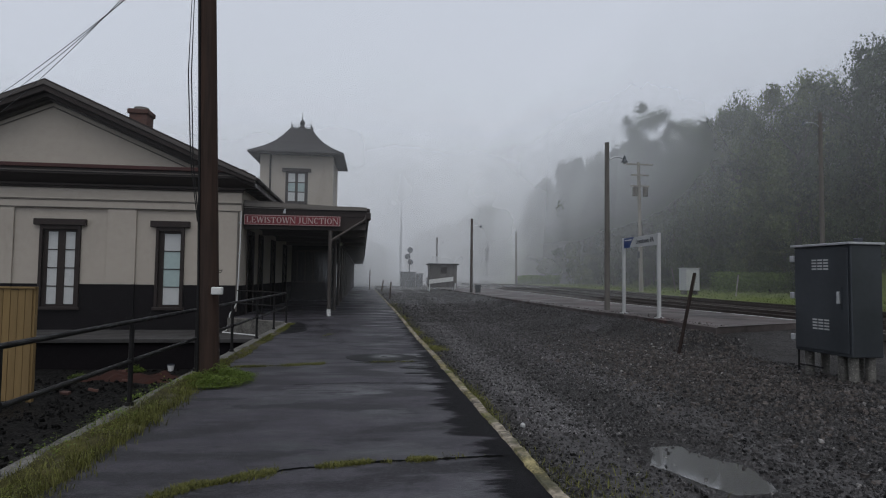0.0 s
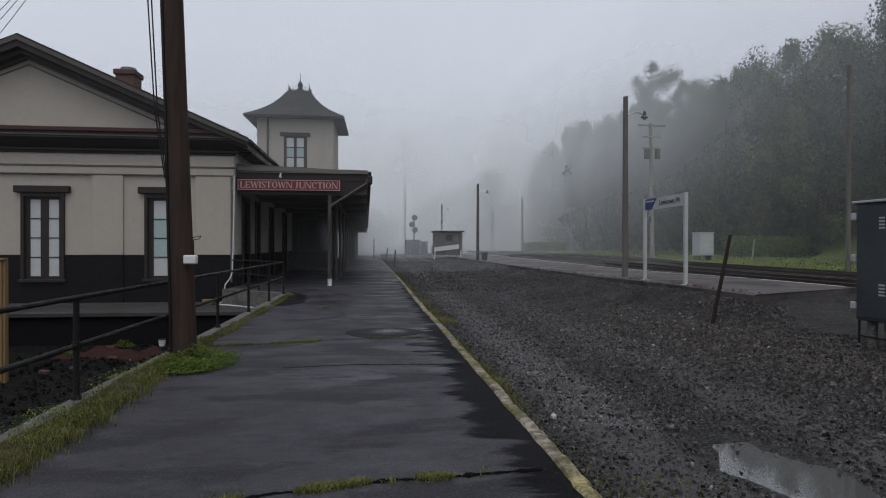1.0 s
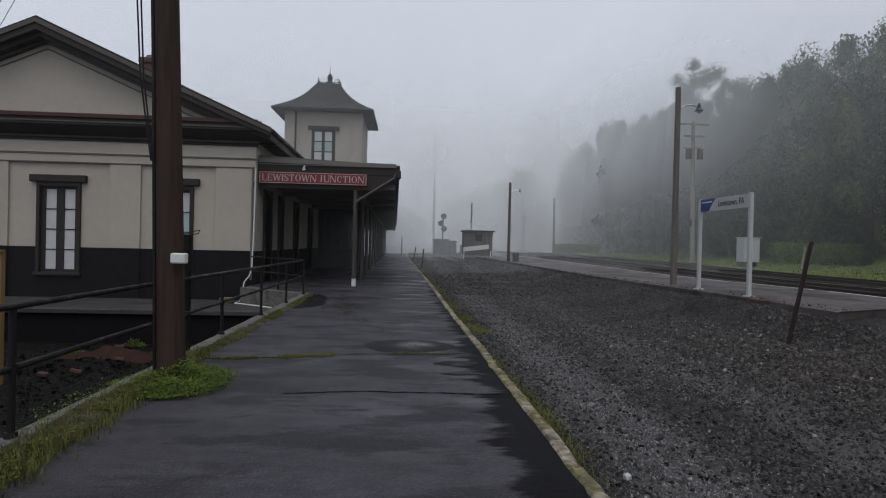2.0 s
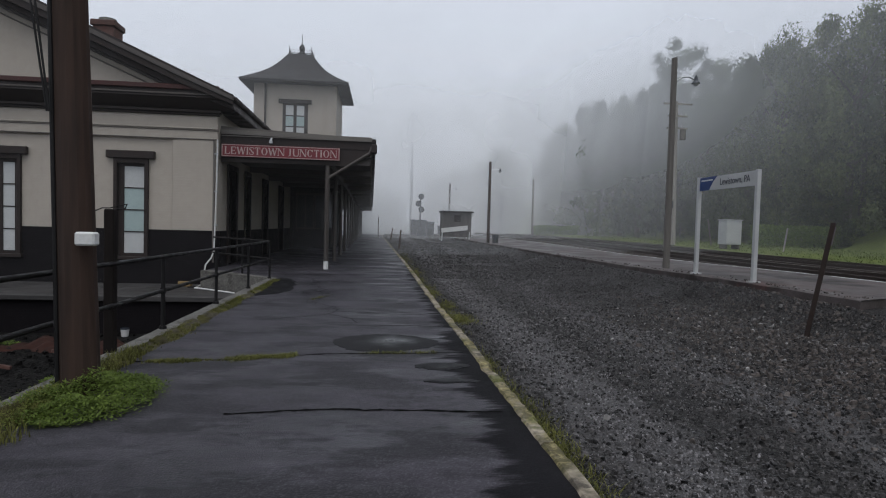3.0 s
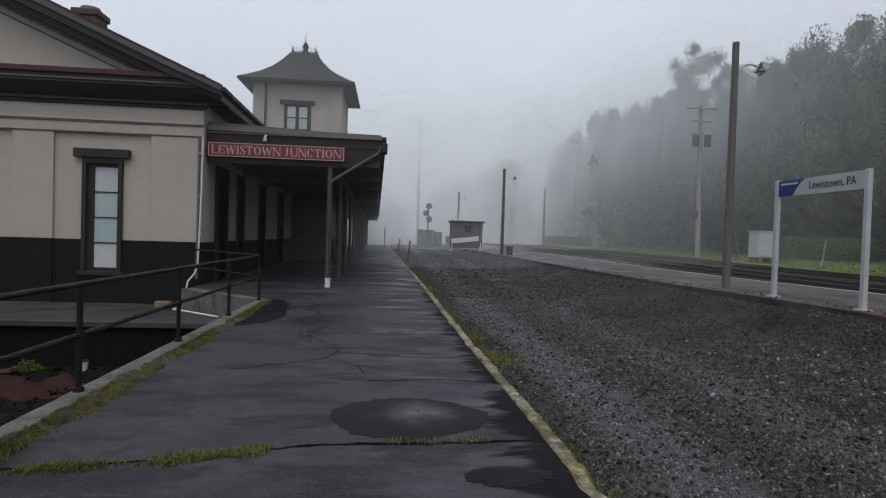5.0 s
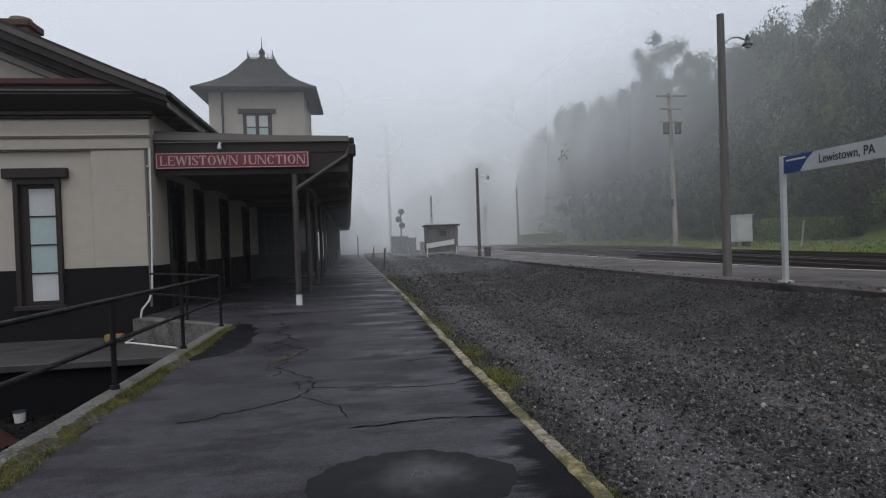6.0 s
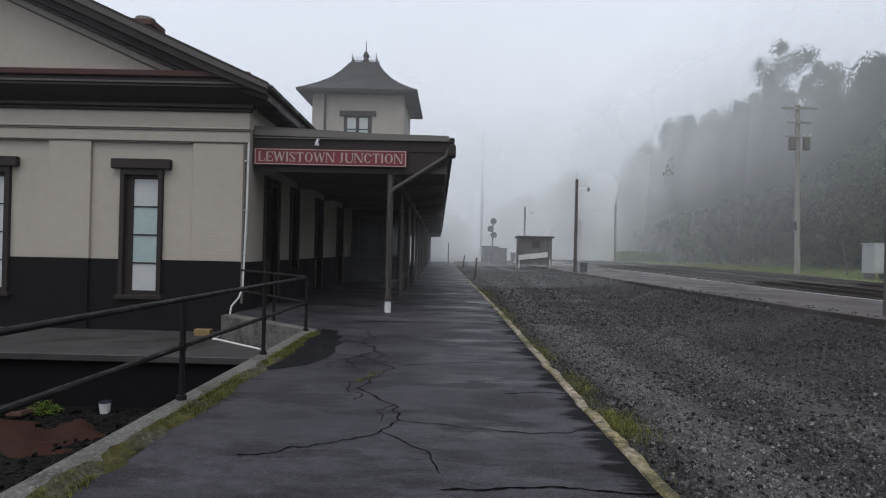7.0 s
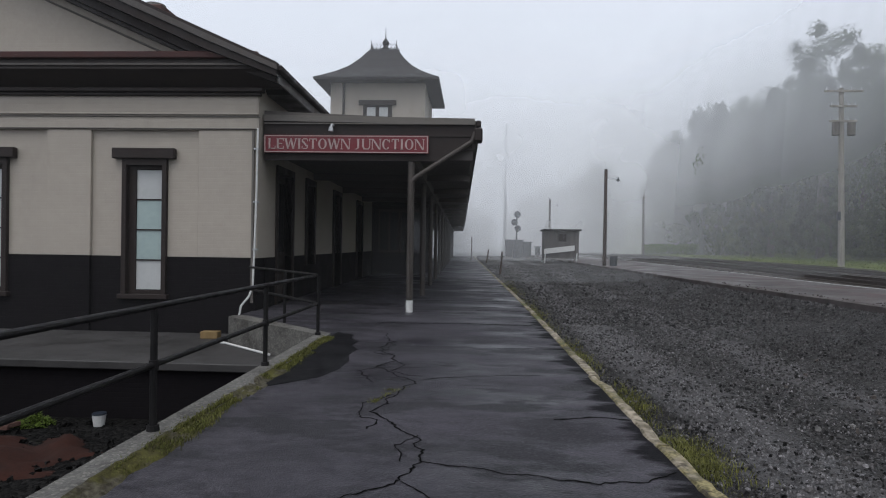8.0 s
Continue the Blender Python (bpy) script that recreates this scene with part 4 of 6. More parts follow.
def carved(text, x0, x1, z, cap, parent):
    """Roman capitals cut in thick and thin strokes with slab feet, spread evenly from x0 to x1."""
    wide = {"I": 0.42, "J": 0.62, "W": 1.3, "O": 1.05, "N": 1.05, " ": 0.45, "L": 0.85, "E": 0.85, "S": 0.75, "T": 0.9, "U": 1.0, "C": 0.95}
    k = (x1 - x0) / sum(wide[c] for c in text)
    x, t, h, y0, y1 = x0, 0.034, 0.012, 20.021, 20.031
    for c in text:
        w = wide[c] * k
        a, b = x + 0.09 * w, x + 0.91 * w
        m, bm = (a + b) / 2, bmesh.new()

        def bar(p, q, z0, z1):
            box(bm, p, q, y0, y1, z + z0 * cap, z + z1 * cap)

        def foot(p, zz, r=0.024):
            box(bm, p - r, p + r, y0, y1, z + zz * cap - (h if zz > 0.5 else 0), z + zz * cap + (0 if zz > 0.5 else h))

        def slant(p, q, z0, z1, wd):
            prism(bm, [(p - wd / 2, z + z0 * cap), (p + wd / 2, z + z0 * cap), (q + wd / 2, z + z1 * cap), (q - wd / 2, z + z1 * cap)], 1, y0, y1)

        def bowl(c0, c1, turn0, turn1):
            n = 22
            for i in range(n):
                u0, u1 = (radians(turn0 + (turn1 - turn0) * q / n) for q in (i, i + 1.05))
                rx, rz = (c1 - c0) / 2, cap / 2
                f0, f1 = (t * (0.3 + 0.75 * abs(math.cos(u))) for u in (u0, u1))
                prism(bm, [(m + rx * math.cos(u0), z + rz + rz * math.sin(u0)), (m + rx * math.cos(u1), z + rz + rz * math.sin(u1)), (m + (rx - f1) * math.cos(u1), z + rz + (rz - f1 * 0.8) * math.sin(u1)), (m + (rx - f0) * math.cos(u0), z + rz + (rz - f0 * 0.8) * math.sin(u0))], 1, y0, y1)

        if c in "LEITJ":
            s0 = m if c in "ITJ" else a + t / 2
            bar(s0 - t / 2, s0 + t / 2, 0.12 if c == "J" else 0, 1)
            foot(s0, 1)
            if c != "J":
                foot(s0, 0)
            if c == "J":
                slant(s0 - 0.045, s0, 0, 0.14, t)
            if c in "LE":
                bar(a, b, 0, 0.08)
                bar(b - h, b, 0.08, 0.28)
            if c == "E":
                bar(a, b, 0.92, 1)
                bar(b - h, b, 0.74, 0.92)
                bar(a, b - 0.03, 0.47, 0.54)
            if c == "T":
                bar(a, b, 0.92, 1)
                bar(a, a + h, 0.74, 0.92)
                bar(b - h, b, 0.74, 0.92)
        elif c == "W":
            q = (b - a) / 4
            for i, wd in ((0, t), (1, h * 1.3), (2, t), (3, h * 1.3)):
                slant(a + q * i, a + q * (i + 1), 1 if i % 2 == 0 else 0, 0 if i % 2 == 0 else 1, wd)
            foot(a, 1)
            foot(b, 1)
        elif c == "N":
            bar(a, a + h * 1.2, 0, 1)
            bar(b - h * 1.2, b, 0, 1)
            slant(a + t / 2, b - t / 2, 1, 0, t)
            for p, zz in ((a, 0), (a, 1), (b, 1)):
                foot(p + (h / 2 if p == a else -h / 2), zz)
        elif c == "U":
            bar(a, a + t, 0.3, 1)
            bar(b - h * 1.3, b, 0.3, 1)
            foot(a + t / 2, 1)
            foot(b - h / 2, 1)
            slant(a + t * 1.1, a + t / 2, 0.04, 0.32, t)
            slant(b - t * 0.9, b - h * 0.6, 0.04, 0.32, h * 1.6)
            bar(a + t * 0.8, b - t * 0.6, 0, 0.09)
        elif c == "O":
            bowl(a, b, 0, 360)
        elif c == "C":
            bowl(a, b, 42, 318)
            bar(b - h * 1.6, b - h * 0.4, 0.68, 0.95)
        elif c == "S":
            bar(a + 0.02, b - 0.02, 0.92, 1)
            bar(a + 0.02, b - 0.02, 0, 0.08)
            slant(b - t * 0.8, a + t * 0.8, 0.28, 0.72, t * 1.1)
            bar(a, a + t * 0.7, 0.62, 0.92)
            bar(b - t * 0.7, b, 0.08, 0.40)
            bar(b - h, b, 0.72, 0.96)
            bar(a, a + h, 0.04, 0.28)
        if c != " ":
            part("letter", bm, "signpink", parent, "pale capital " + c)
        else:
            bm.free()
        x += w


carved("LEWISTOWN JUNCTION", -4.20, -1.18, 3.252, 0.20, sb)


# ---- poles and signs ----
def lamp_pole(x, y, z0, z1, r, arm, material="timber", lean=0.0, label="weathered wooden pole with a small bracket lamp on the platform"):
    t = tagged(empty("street_lamp", (x, y, z0)), label, "street lamp", group="platform lamps")
    part("pole", tubed((x, y, z0 - 0.3), (x + lean, y, z1), r, r * 0.8, 12), material, t)
    a = z1 - 0.62
    d = 1 if arm > 0 else -1
    part("arm", pipe(bmesh.new(), [(x + lean, y, a - 0.12), (x + lean + arm * 0.2, y, a + 0.06), (x + lean + arm * 0.45, y, a + 0.14), (x + lean + arm * 0.75, y, a + 0.15), (x + lean + arm, y, a + 0.10)], 0.022, 8), "galv", t)
    bm = bmesh.new()
    hx = x + lean + arm + 0.06 * d
    tube(bm, (hx, y, a + 0.06), (hx, y, a + 0.17), 0.055, 0.04, 10)
    tube(bm, (hx, y, a - 0.01), (hx, y, a + 0.07), 0.115, 0.06, 14)
    tube(bm, (hx, y, a + 0.17), (hx, y, a + 0.21), 0.025, 0.018, 8)
    head = part("lamp_head", bm, "cabinet", t)
    part("bulb_glass", tubed((hx, y, a - 0.07), (hx, y, a - 0.01), 0.05, 0.075, 10), "offwhite", head)
    return t


lamp_pole(7.64, 18.39, 0.45, 6.03, 0.092, 0.55, "greypole")
lamp_pole(7.1, 41.8, 0.40, 5.80, 0.11, 0.62)
lamp_pole(7.1, 65.1, 0.3, 6.0, 0.11, 0.62)
lamp_pole(20.65, 24.7, 0.45, 9.4, 0.11, -0.8, "greypole", label="tall wooden pole with a bracket lamp beside the trees")

sign = tagged(empty("platform_sign", (7.2, 15.1, 0.54)), "white steel platform name sign on two posts with a blue corner", "sign")
for y, x in ((16.12, 7.2), (14.08, 7.22)):
    p = part("post", boxed(x - 0.04, x + 0.04, y - 0.04, y + 0.04, 0.5, 2.70, bevel=0.006), "signwhite", sign)
    part("base_plate", boxed(x - 0.09, x + 0.09, y - 0.09, y + 0.09, 0.53, 0.56), "signwhite", p)
part("panel", boxed(7.195, 7.225, 14.12, 16.08, 2.40, 2.685), "signwhite", sign)
bm = bmesh.new()
prism(bm, [(16.08, 2.40), (16.08, 2.685), (15.42, 2.685), (15.55, 2.60), (15.66, 2.48), (15.72, 2.40)], 0, 7.187, 7.195)
part("blue_field", bm, "blue", sign)
part("wordmark_bar", boxed(7.183, 7.187, 15.58, 16.02, 2.60, 2.63), "white", sign)
lettering("Lewistown, PA", 0.20, 1.02, (7.19, 14.80, 2.545), (90, 0, -90), "ink", sign, 0.002)

pole = tagged(empty("utility_pole", (-2.13, 8.25, 0.1)), "dark weathered wooden utility pole with a small white box", "utility pole")
part("pole_shaft", tubed((-2.13, 8.25, -0.4), (-2.48, 8.32, 9.5), 0.138, 0.095, 16), "timber", pole)
bm = boxed(-2.11, -1.97, 8.06, 8.15, 1.23, 1.33, bevel=0.012)
part("meter_box", bm, "white", pole, "small white plastic box")
part("conduit", pipe(bmesh.new(), [(-2.28, 8.18, 0.2), (-2.30, 8.18, 1.2), (-2.34, 8.18, 3.0), (-2.45, 8.2, 6.2)], 0.018, 8), "steel", pole)
for k in (0, 1):
    part("cable", pipe(bmesh.new(), [(-2.31 - 0.015 * k, 8.12, 2.2), (-2.40 - 0.03 * k, 8.10, 3.0), (-2.46 - 0.04 * k, 8.10, 4.2), (-2.45 - 0.02 * k, 8.12, 6.6)], 0.008, 6), "steel", pole)
for k, (dz, dx) in enumerate(((0.0, 0.0), (0.12, 0.5), (0.35, 1.1))):
    a, b = Vector((-2.35, 8.27, 6.3 + dz)), Vector((-13.4 + dx, 19.86, 6.05 + 0.05 * k))
    pts = [a.lerp(b, i / 14) - Vector((0, 0, 0.25 * 4 * (i / 14) * (1 - i / 14))) for i in range(15)]
    part("service_cable", pipe(bmesh.new(), pts, 0.007, 6), "cabinet", pole)


# ---- pipe railing along the retaining wall ----
railing = tagged(empty("pipe_railing", (-2.4, 9, 0.15)), "black pipe handrail with two rails along the platform wall", "railing")
for yy in (-3.0, -0.4, 2.0, 4.2, 6.35, 8.6, 10.68, 12.88, 15.05, 17.16):
    p = part("post", tubed((-2.42, yy, 0.10), (-2.42, yy, 0.985), 0.024, seg=10), "steel", railing)
    part("foot_collar", tubed((-2.42, yy, 0.14), (-2.42, yy, 0.19), 0.045, 0.04, 10), "steel", p)
    part("mid_clamp", tubed((-2.42, yy, 0.57), (-2.42, yy, 0.635), 0.032, seg=10), "steel", p)
p = part("post", tubed((-3.32, 18.45, 0.10), (-3.32, 18.45, 0.985), 0.024, seg=10), "steel", railing)
for z in (1.0, 0.60):
    part("handrail" if z > 0.9 else "mid_rail", pipe(bmesh.new(), [(-2.42, -4, z), (-2.42, 8, z + 0.004), (-2.42, 16.9, z), (-2.44, 17.14, z), (-2.56, 17.32, z), (-4.28, 19.4, z)], 0.022, 10), "steel", railing)

wp = tagged(empty("old_fence_post", (-2.46, 9.43, 0.1)), "blackened square wooden post with a wire loop on top", "post")
part("post", boxed(-2.505, -2.41, 9.385, 9.48, -0.3, 1.52, bevel=0.012), "charred", wp)
part("wire_loop", pipe(bmesh.new(), [(-2.60, 9.43, 1.50), (-2.52, 9.40, 1.53), (-2.44, 9.38, 1.53), (-2.36, 9.40, 1.56), (-2.31, 9.43, 1.57), (-2.34, 9.46, 1.53), (-2.42, 9.47, 1.52)], 0.006, 6), "steel", wp)

lp = tagged(empty("leaning_post", (6.25, 11.38, 0.0)), "rusty steel marker post leaning in the gravel", "post")
d = Vector((0.44, 0.137, 1.64))
a = Vector((6.25, 11.38, 0.0))
bm = bmesh.new()
box(bm, -0.035, 0.035, -0.006, 0.006, -0.25, 1.72)
box(bm, -0.006, 0.006, -0.05, 0.0, -0.25, 1.72)
bmesh.ops.transform(bm, matrix=Matrix.Translation(a) @ d.to_track_quat("Z", "Y").to_matrix().to_4x4(), verts=bm.verts[:])
part("stake", bm, "rust", lp)
bm = boxed(-0.045, 0.045, -0.02, -0.008, 1.38, 1.66, m=Matrix.Translation(a) @ d.to_track_quat("Z", "Y").to_matrix().to_4x4())
part("marker_plate", bm, "greypole", lp)

# ---- trackside cabinet ----
cab = tagged(empty("signal_cabinet", (6.9, 8.2, 0.0), 0), "dark grey steel trackside cabinet on concrete feet", "electrical cabinet")
cm = Matrix.Translation((6.74, 8.66, 0.0)) @ pose(0, 0, 0, 0, 0, -87)


def cbox(name, mat, *a, parent=None, bevel=0.0, label=""):
    return part(name, boxed(*a, bevel=bevel, m=cm), mat, parent or cab, label)


cbox("body", "cabinet", 0.0, 1.06, 0.0, 0.52, 0.42, 2.04, bevel=0.012)
cbox("roof_plate", "galv", -0.03, 1.09, -0.05, 0.55, 2.04, 2.075, bevel=0.006, label="pale metal rain lid")
cdoor = cbox("door", "cabinet", 0.03, 1.02, -0.022, -0.002, 0.47, 2.0, bevel=0.006)
for zc in (1.68, 0.78):
    for r in range(4):
        for c in range(3):
            cbox("vent_slot", "offwhite", 0.38 + c * 0.11, 0.465 + c * 0.11, -0.028, -0.020, zc + r * 0.045, zc + r * 0.045 + 0.022, parent=cdoor)
for zc in (0.62, 1.28, 1.86):
    cbox("hinge", "galv", -0.05, 0.03, -0.05, 0.0, zc - 0.05, zc + 0.05, bevel=0.01)
cbox("handle", "galv", 0.86, 0.90, -0.07, -0.02, 1.18, 1.36, parent=cdoor, bevel=0.008)
cbox("latch_plate", "cabinet", 0.84, 0.92, -0.032, -0.021, 1.10, 1.42, parent=cdoor)
for fx in (0.15, 0.76, 0.95):
    part("foot", tubed(cm @ Vector((fx, 0.12, -0.3)), cm @ Vector((fx, 0.12, 0.42)), 0.065, seg=12), "concrete", cab)
    part("foot", tubed(cm @ Vector((fx, 0.4, -0.3)), cm @ Vector((fx, 0.4, 0.42)), 0.065, seg=12), "concrete", cab)
bm = bmesh.new()
tube(bm, cm @ Vector((0.03, 0.03, 0.1)), cm @ Vector((0.03, 0.03, 0.42)), 0.015, seg=6)
tube(bm, cm @ Vector((0.03, 0.03, 0.2)), cm @ Vector((0.5, 0.03, 0.2)), 0.012, seg=6)
part("bracket", bm, "steel", cab)
cbox("junction_box", "cabinet", 0.80, 0.90, 0.3, 0.38, 2.075, 2.15, bevel=0.01)

# ---- timber fence in the lower yard ----
fence = tagged(empty("wooden_fence", (-6.9, 13, -1.1)), "new yellow timber board fence in the lower yard", "fence")
rf = random.Random(3)
x = -6.92
while x > -11:
    w = 0.14
    part("board", boxed(x - w + 0.004, x - 0.004, 12.96 + rf.uniform(0, 0.006), 12.985, -1.12, 1.15 + rf.uniform(-0.01, 0.01), bevel=0.003), "newwood", fence)
    x -= w
part("cap_rail", boxed(-11, -6.86, 12.93, 13.06, 1.16, 1.20, bevel=0.006), "newwood", fence, "grey weathered cap rail")
for z in (-0.7, 0.7):
    part("rail", boxed(-11, -6.9, 12.987, 13.03, z, z + 0.09), "newwood", fence)
part("corner_post", boxed(-6.98, -6.88, 12.99, 13.09, -1.2, 1.155), "newwood", fence)

# ---- shed and far equipment ----
shed = tagged(empty("shed", (6.2, 51.3, 0.3)), "small dark wooden shed with a white tilted board across its front", "shed")
sz = ground_z(6.2, 51.3)
part("shed_body", boxed(5.0, 7.4, 51.32, 53.3, 0.62, 2.62), "oldboards", shed)
for k in range(12):
    part("board", boxed(5.0 + k * 0.2 + 0.006, 5.2 + k * 0.2 - 0.006, 51.29, 51.318, 0.62, 2.60), "oldboards", shed)
part("shed_roof", boxed(4.88, 7.55, 51.05, 53.5, 2.62, 2.74, bevel=0.02), "roof", shed)
part("shutter", boxed(5.95, 6.5, 51.25, 51.29, 1.85, 2.4, bevel=0.01), "brown", shed)
bm = bmesh.new()
prism(bm, [(4.92, 0.93), (4.92, 1.30), (7.08, 1.58), (7.08, 1.20)], 1, 51.18, 51.25)
part("tilted_board", bm, "white", shed, "white painted board")
for sx in (5.02, 7.28):
    part("leg", tubed((sx - 0.08, 51.1, sz - 0.2), (sx, 51.35, 1.1), 0.05, seg=8), "offwhite", shed)
    part("leg", tubed((sx, 53.1, sz - 0.2), (sx, 53.1, 0.7), 0.06, seg=8), "offwhite", shed)

tagged(part("trash_bin", tubed((7.55, 41.6, 0.40), (7.55, 41.6, 1.0), 0.2, 0.22, 14), "cabinet"), "small dark bin beside a lamp pole", "bin")

mast = tagged(empty("radio_mast", (4.1, 87.8, 0.2)), "tall thin radio mast fading into the fog", "mast")
part("lower_mast", tubed((4.1, 87.8, 0), (4.1, 87.8, 9.3), 0.24, 0.2, 10), "galv", mast)
part("upper_mast", tubed((4.1, 87.8, 9.3), (4.1, 87.8, 17.7), 0.09, 0.07, 8), "galv", mast)
part("antenna_arm", tubed((3.3, 87.8, 17.3), (5.0, 87.8, 17.5), 0.05, seg=6), "galv", mast)


def signal(x, y, z1, heads, label):
    t = tagged(empty("railway_signal", (x, y, 0.3)), label, "railway signal", group="signals")
    part("mast", tubed((x, y, 0.1), (x, y, z1), 0.09, 0.08, 10), "cabinet", t)
    part("base", boxed(x - 0.4, x + 0.4, y - 0.35, y + 0.35, 0.1, 1.1, bevel=0.03), "cabinet", t)
    for dx, z in heads:
        h = part("signal_head", tubed((x + dx, y - 0.22, z), (x + dx, y - 0.12, z), 0.34, 0.34, 18), "ink", t)
        for da in (90, 210, 330):
            part("lens_hood", tubed((x + dx + 0.22 * math.cos(radians(da)), y - 0.42, z + 0.22 * math.sin(radians(da))), (x + dx + 0.22 * math.cos(radians(da)), y - 0.22, z + 0.22 * math.sin(radians(da))), 0.11, seg=10), "ink", h)
        part("bracket", tubed((x, y, z - 0.1), (x + dx, y - 0.12, z - 0.05), 0.04, seg=6), "cabinet", t)
    return t


signal(4.35, 70, 5.1, ((0.05, 4.75), (-0.25, 3.95), (0.1, 3.3)), "dark railway signal mast with round heads")
signal(15.75, 80, 5.9, ((0.0, 5.4), (0.0, 4.3)), "railway signal with round heads beside the far track")
for x, y, w, h in ((4.5, 75, 1.9, 2.2), (6.0, 75.5, 0.9, 2.0), (7.3, 76, 0.45, 1.5)):
    hut = tagged(empty("equipment_hut", (x, y, 0.2)), "dark metal trackside equipment hut in the fog", "hut", group="trackside huts")
    part("body", boxed(x - w / 2, x + w / 2, y, y + 1.5, 0.1, h - 0.12, bevel=0.03), "cabinet", hut)
    part("roof", boxed(x - w / 2 - 0.08, x + w / 2 + 0.08, y - 0.08, y + 1.58, h - 0.12, h, bevel=0.03), "cabinet", hut)
    part("door", boxed(x - w * 0.3, x + w * 0.3, y - 0.03, y, 0.3, h - 0.35), "cabinet", hut)


def stake(x, y, z0, z1, lx, mat, label, r=0.05):
    s = tagged(part("marker_post", tubed((x, y, z0 - 0.2), (x + lx, y, z1), r, r * 0.9, 8), mat), label, "post", group="marker posts")
    return s


stake(1.03, 35.9, -0.05, 1.2, 0.1, "timber", "short dark post leaning at the platform edge")
stake(0.75, 50, 0.25, 1.2, 0.16, "timber", "thin dark post leaning at the platform edge")
stake(-0.3, 60, 0.15, 2.2, 0.02, "timber", "tall dark post standing on the platform")
stake(23.1, 35, 0.5, 1.9, 0.22, "palepole", "pale marker post in the grass by the track", 0.045)
stake(22.9, 42, 0.6, 2.45, -0.35, "greypole", "grey marker post leaning in the grass", 0.05)

# pole with crossarms and transformers
p3 = tagged(empty("utility_pole", (20.6, 43.2, 0.6)), "grey wooden utility pole with crossarms and transformers", "utility pole")
part("pole_shaft", tubed((20.7, 43.2, 0.2), (20.5, 43.2, 10.7), 0.17, 0.12, 12), "palepole", p3)
for z, w in ((10.45, 1.05), (9.6, 0.72), (8.75, 0.75)):
    arm = part("crossarm", boxed(20.55 - w, 20.55 + w, 43.0, 43.1, z, z + 0.11), "palepole", p3)
    for k in (-0.9, -0.4, 0.4, 0.9):
        part("insulator", tubed((20.55 + w * k, 43.05, z + 0.11), (20.55 + w * k, 43.05, z + 0.27), 0.045, 0.03, 8), "galv", arm)
for dx in (-0.42, 0.42):
    part("transformer", tubed((20.55 + dx, 43.0, 8.0), (20.55 + dx, 43.0, 8.72), 0.2, seg=12), "greypole", p3)
part("meter_box", boxed(20.3, 20.48, 42.95, 43.08, 3.2, 3.7, bevel=0.02), "cabinet", p3)
p5 = tagged(empty("utility_pole", (18.2, 73, 0.5)), "plain grey utility pole in the fog", "utility pole")
part("pole_shaft", tubed((18.2, 73, 0.2), (18.15, 73, 7.5), 0.15, 0.11, 10), "greypole", p5)

wb = tagged(empty("relay_box", (21.7, 37.6, 0.6)), "pale grey metal box on legs in the grass", "electrical cabinet")
part("body", boxed(21.15, 22.15, 37.5, 38.4, 0.82, 2.32, bevel=0.02), "offwhite", wb)
part("lid", boxed(21.1, 22.2, 37.45, 38.45, 2.32, 2.37, bevel=0.01), "offwhite", wb)
part("door", boxed(21.2, 21.95, 37.47, 37.5, 0.9, 2.25, bevel=0.005), "offwhite", wb)
part("handle", boxed(21.82, 21.86, 37.44, 37.47, 1.5, 1.65), "galv", wb)
for fx in (21.25, 22.05):
    part("leg", boxed(fx - 0.05, fx + 0.05, 37.6, 38.3, 0.3, 0.82), "concrete", wb)

# ---- canopy side and wall fittings ----
drain = tagged(empty("drainpipe", (-4.45, 19.85, -0.25)), "thin white drainpipe running down the station corner", "drainpipe")
part("pipe", pipe(bmesh.new(), [(-4.33, 19.84, 3.6), (-4.34, 19.84, 2.4), (-4.37, 19.84, 1.2), (-4.39, 19.84, 0.6), (-4.45, 19.80, 0.42), (-4.57, 19.74, 0.25), (-4.63, 19.71, -0.15), (-4.63, 19.66, -0.26), (-4.60, 19.4, -0.278), (-4.56, 18.82, -0.278), (-4.44, 18.76, -0.278), (-3.35, 17.84, -0.278)], 0.020, 8), "white", drain)
for z in (3.2, 2.2, 1.3):
    part("clip", boxed(-4.40, -4.31, 19.82, 19.9, z, z + 0.03), "galv", drain)
cond = tagged(empty("conduit", (-4.30, 19.9, 0.5)), "brown pipe on the corner of the station wall", "conduit")
part("pipe", pipe(bmesh.new(), [(-4.42, 19.86, 3.57), (-4.42, 19.87, 3.3), (-4.42, 19.87, 2.0), (-4.42, 19.87, 0.3)], 0.028, 8), "fascia", cond)
mc = tagged(part("manhole_cover", tubed((-4.67, 19.1, -0.3), (-4.67, 19.1, -0.28), 0.16, seg=18), "steel"), "small round iron cover in the walkway", "manhole cover")
tagged(part("timber_block", boxed(-5.12, -4.80, 19.25, 19.42, -0.3, -0.17, bevel=0.01, m=None), "newwood"), "tan wooden block lying on the walkway", "block")

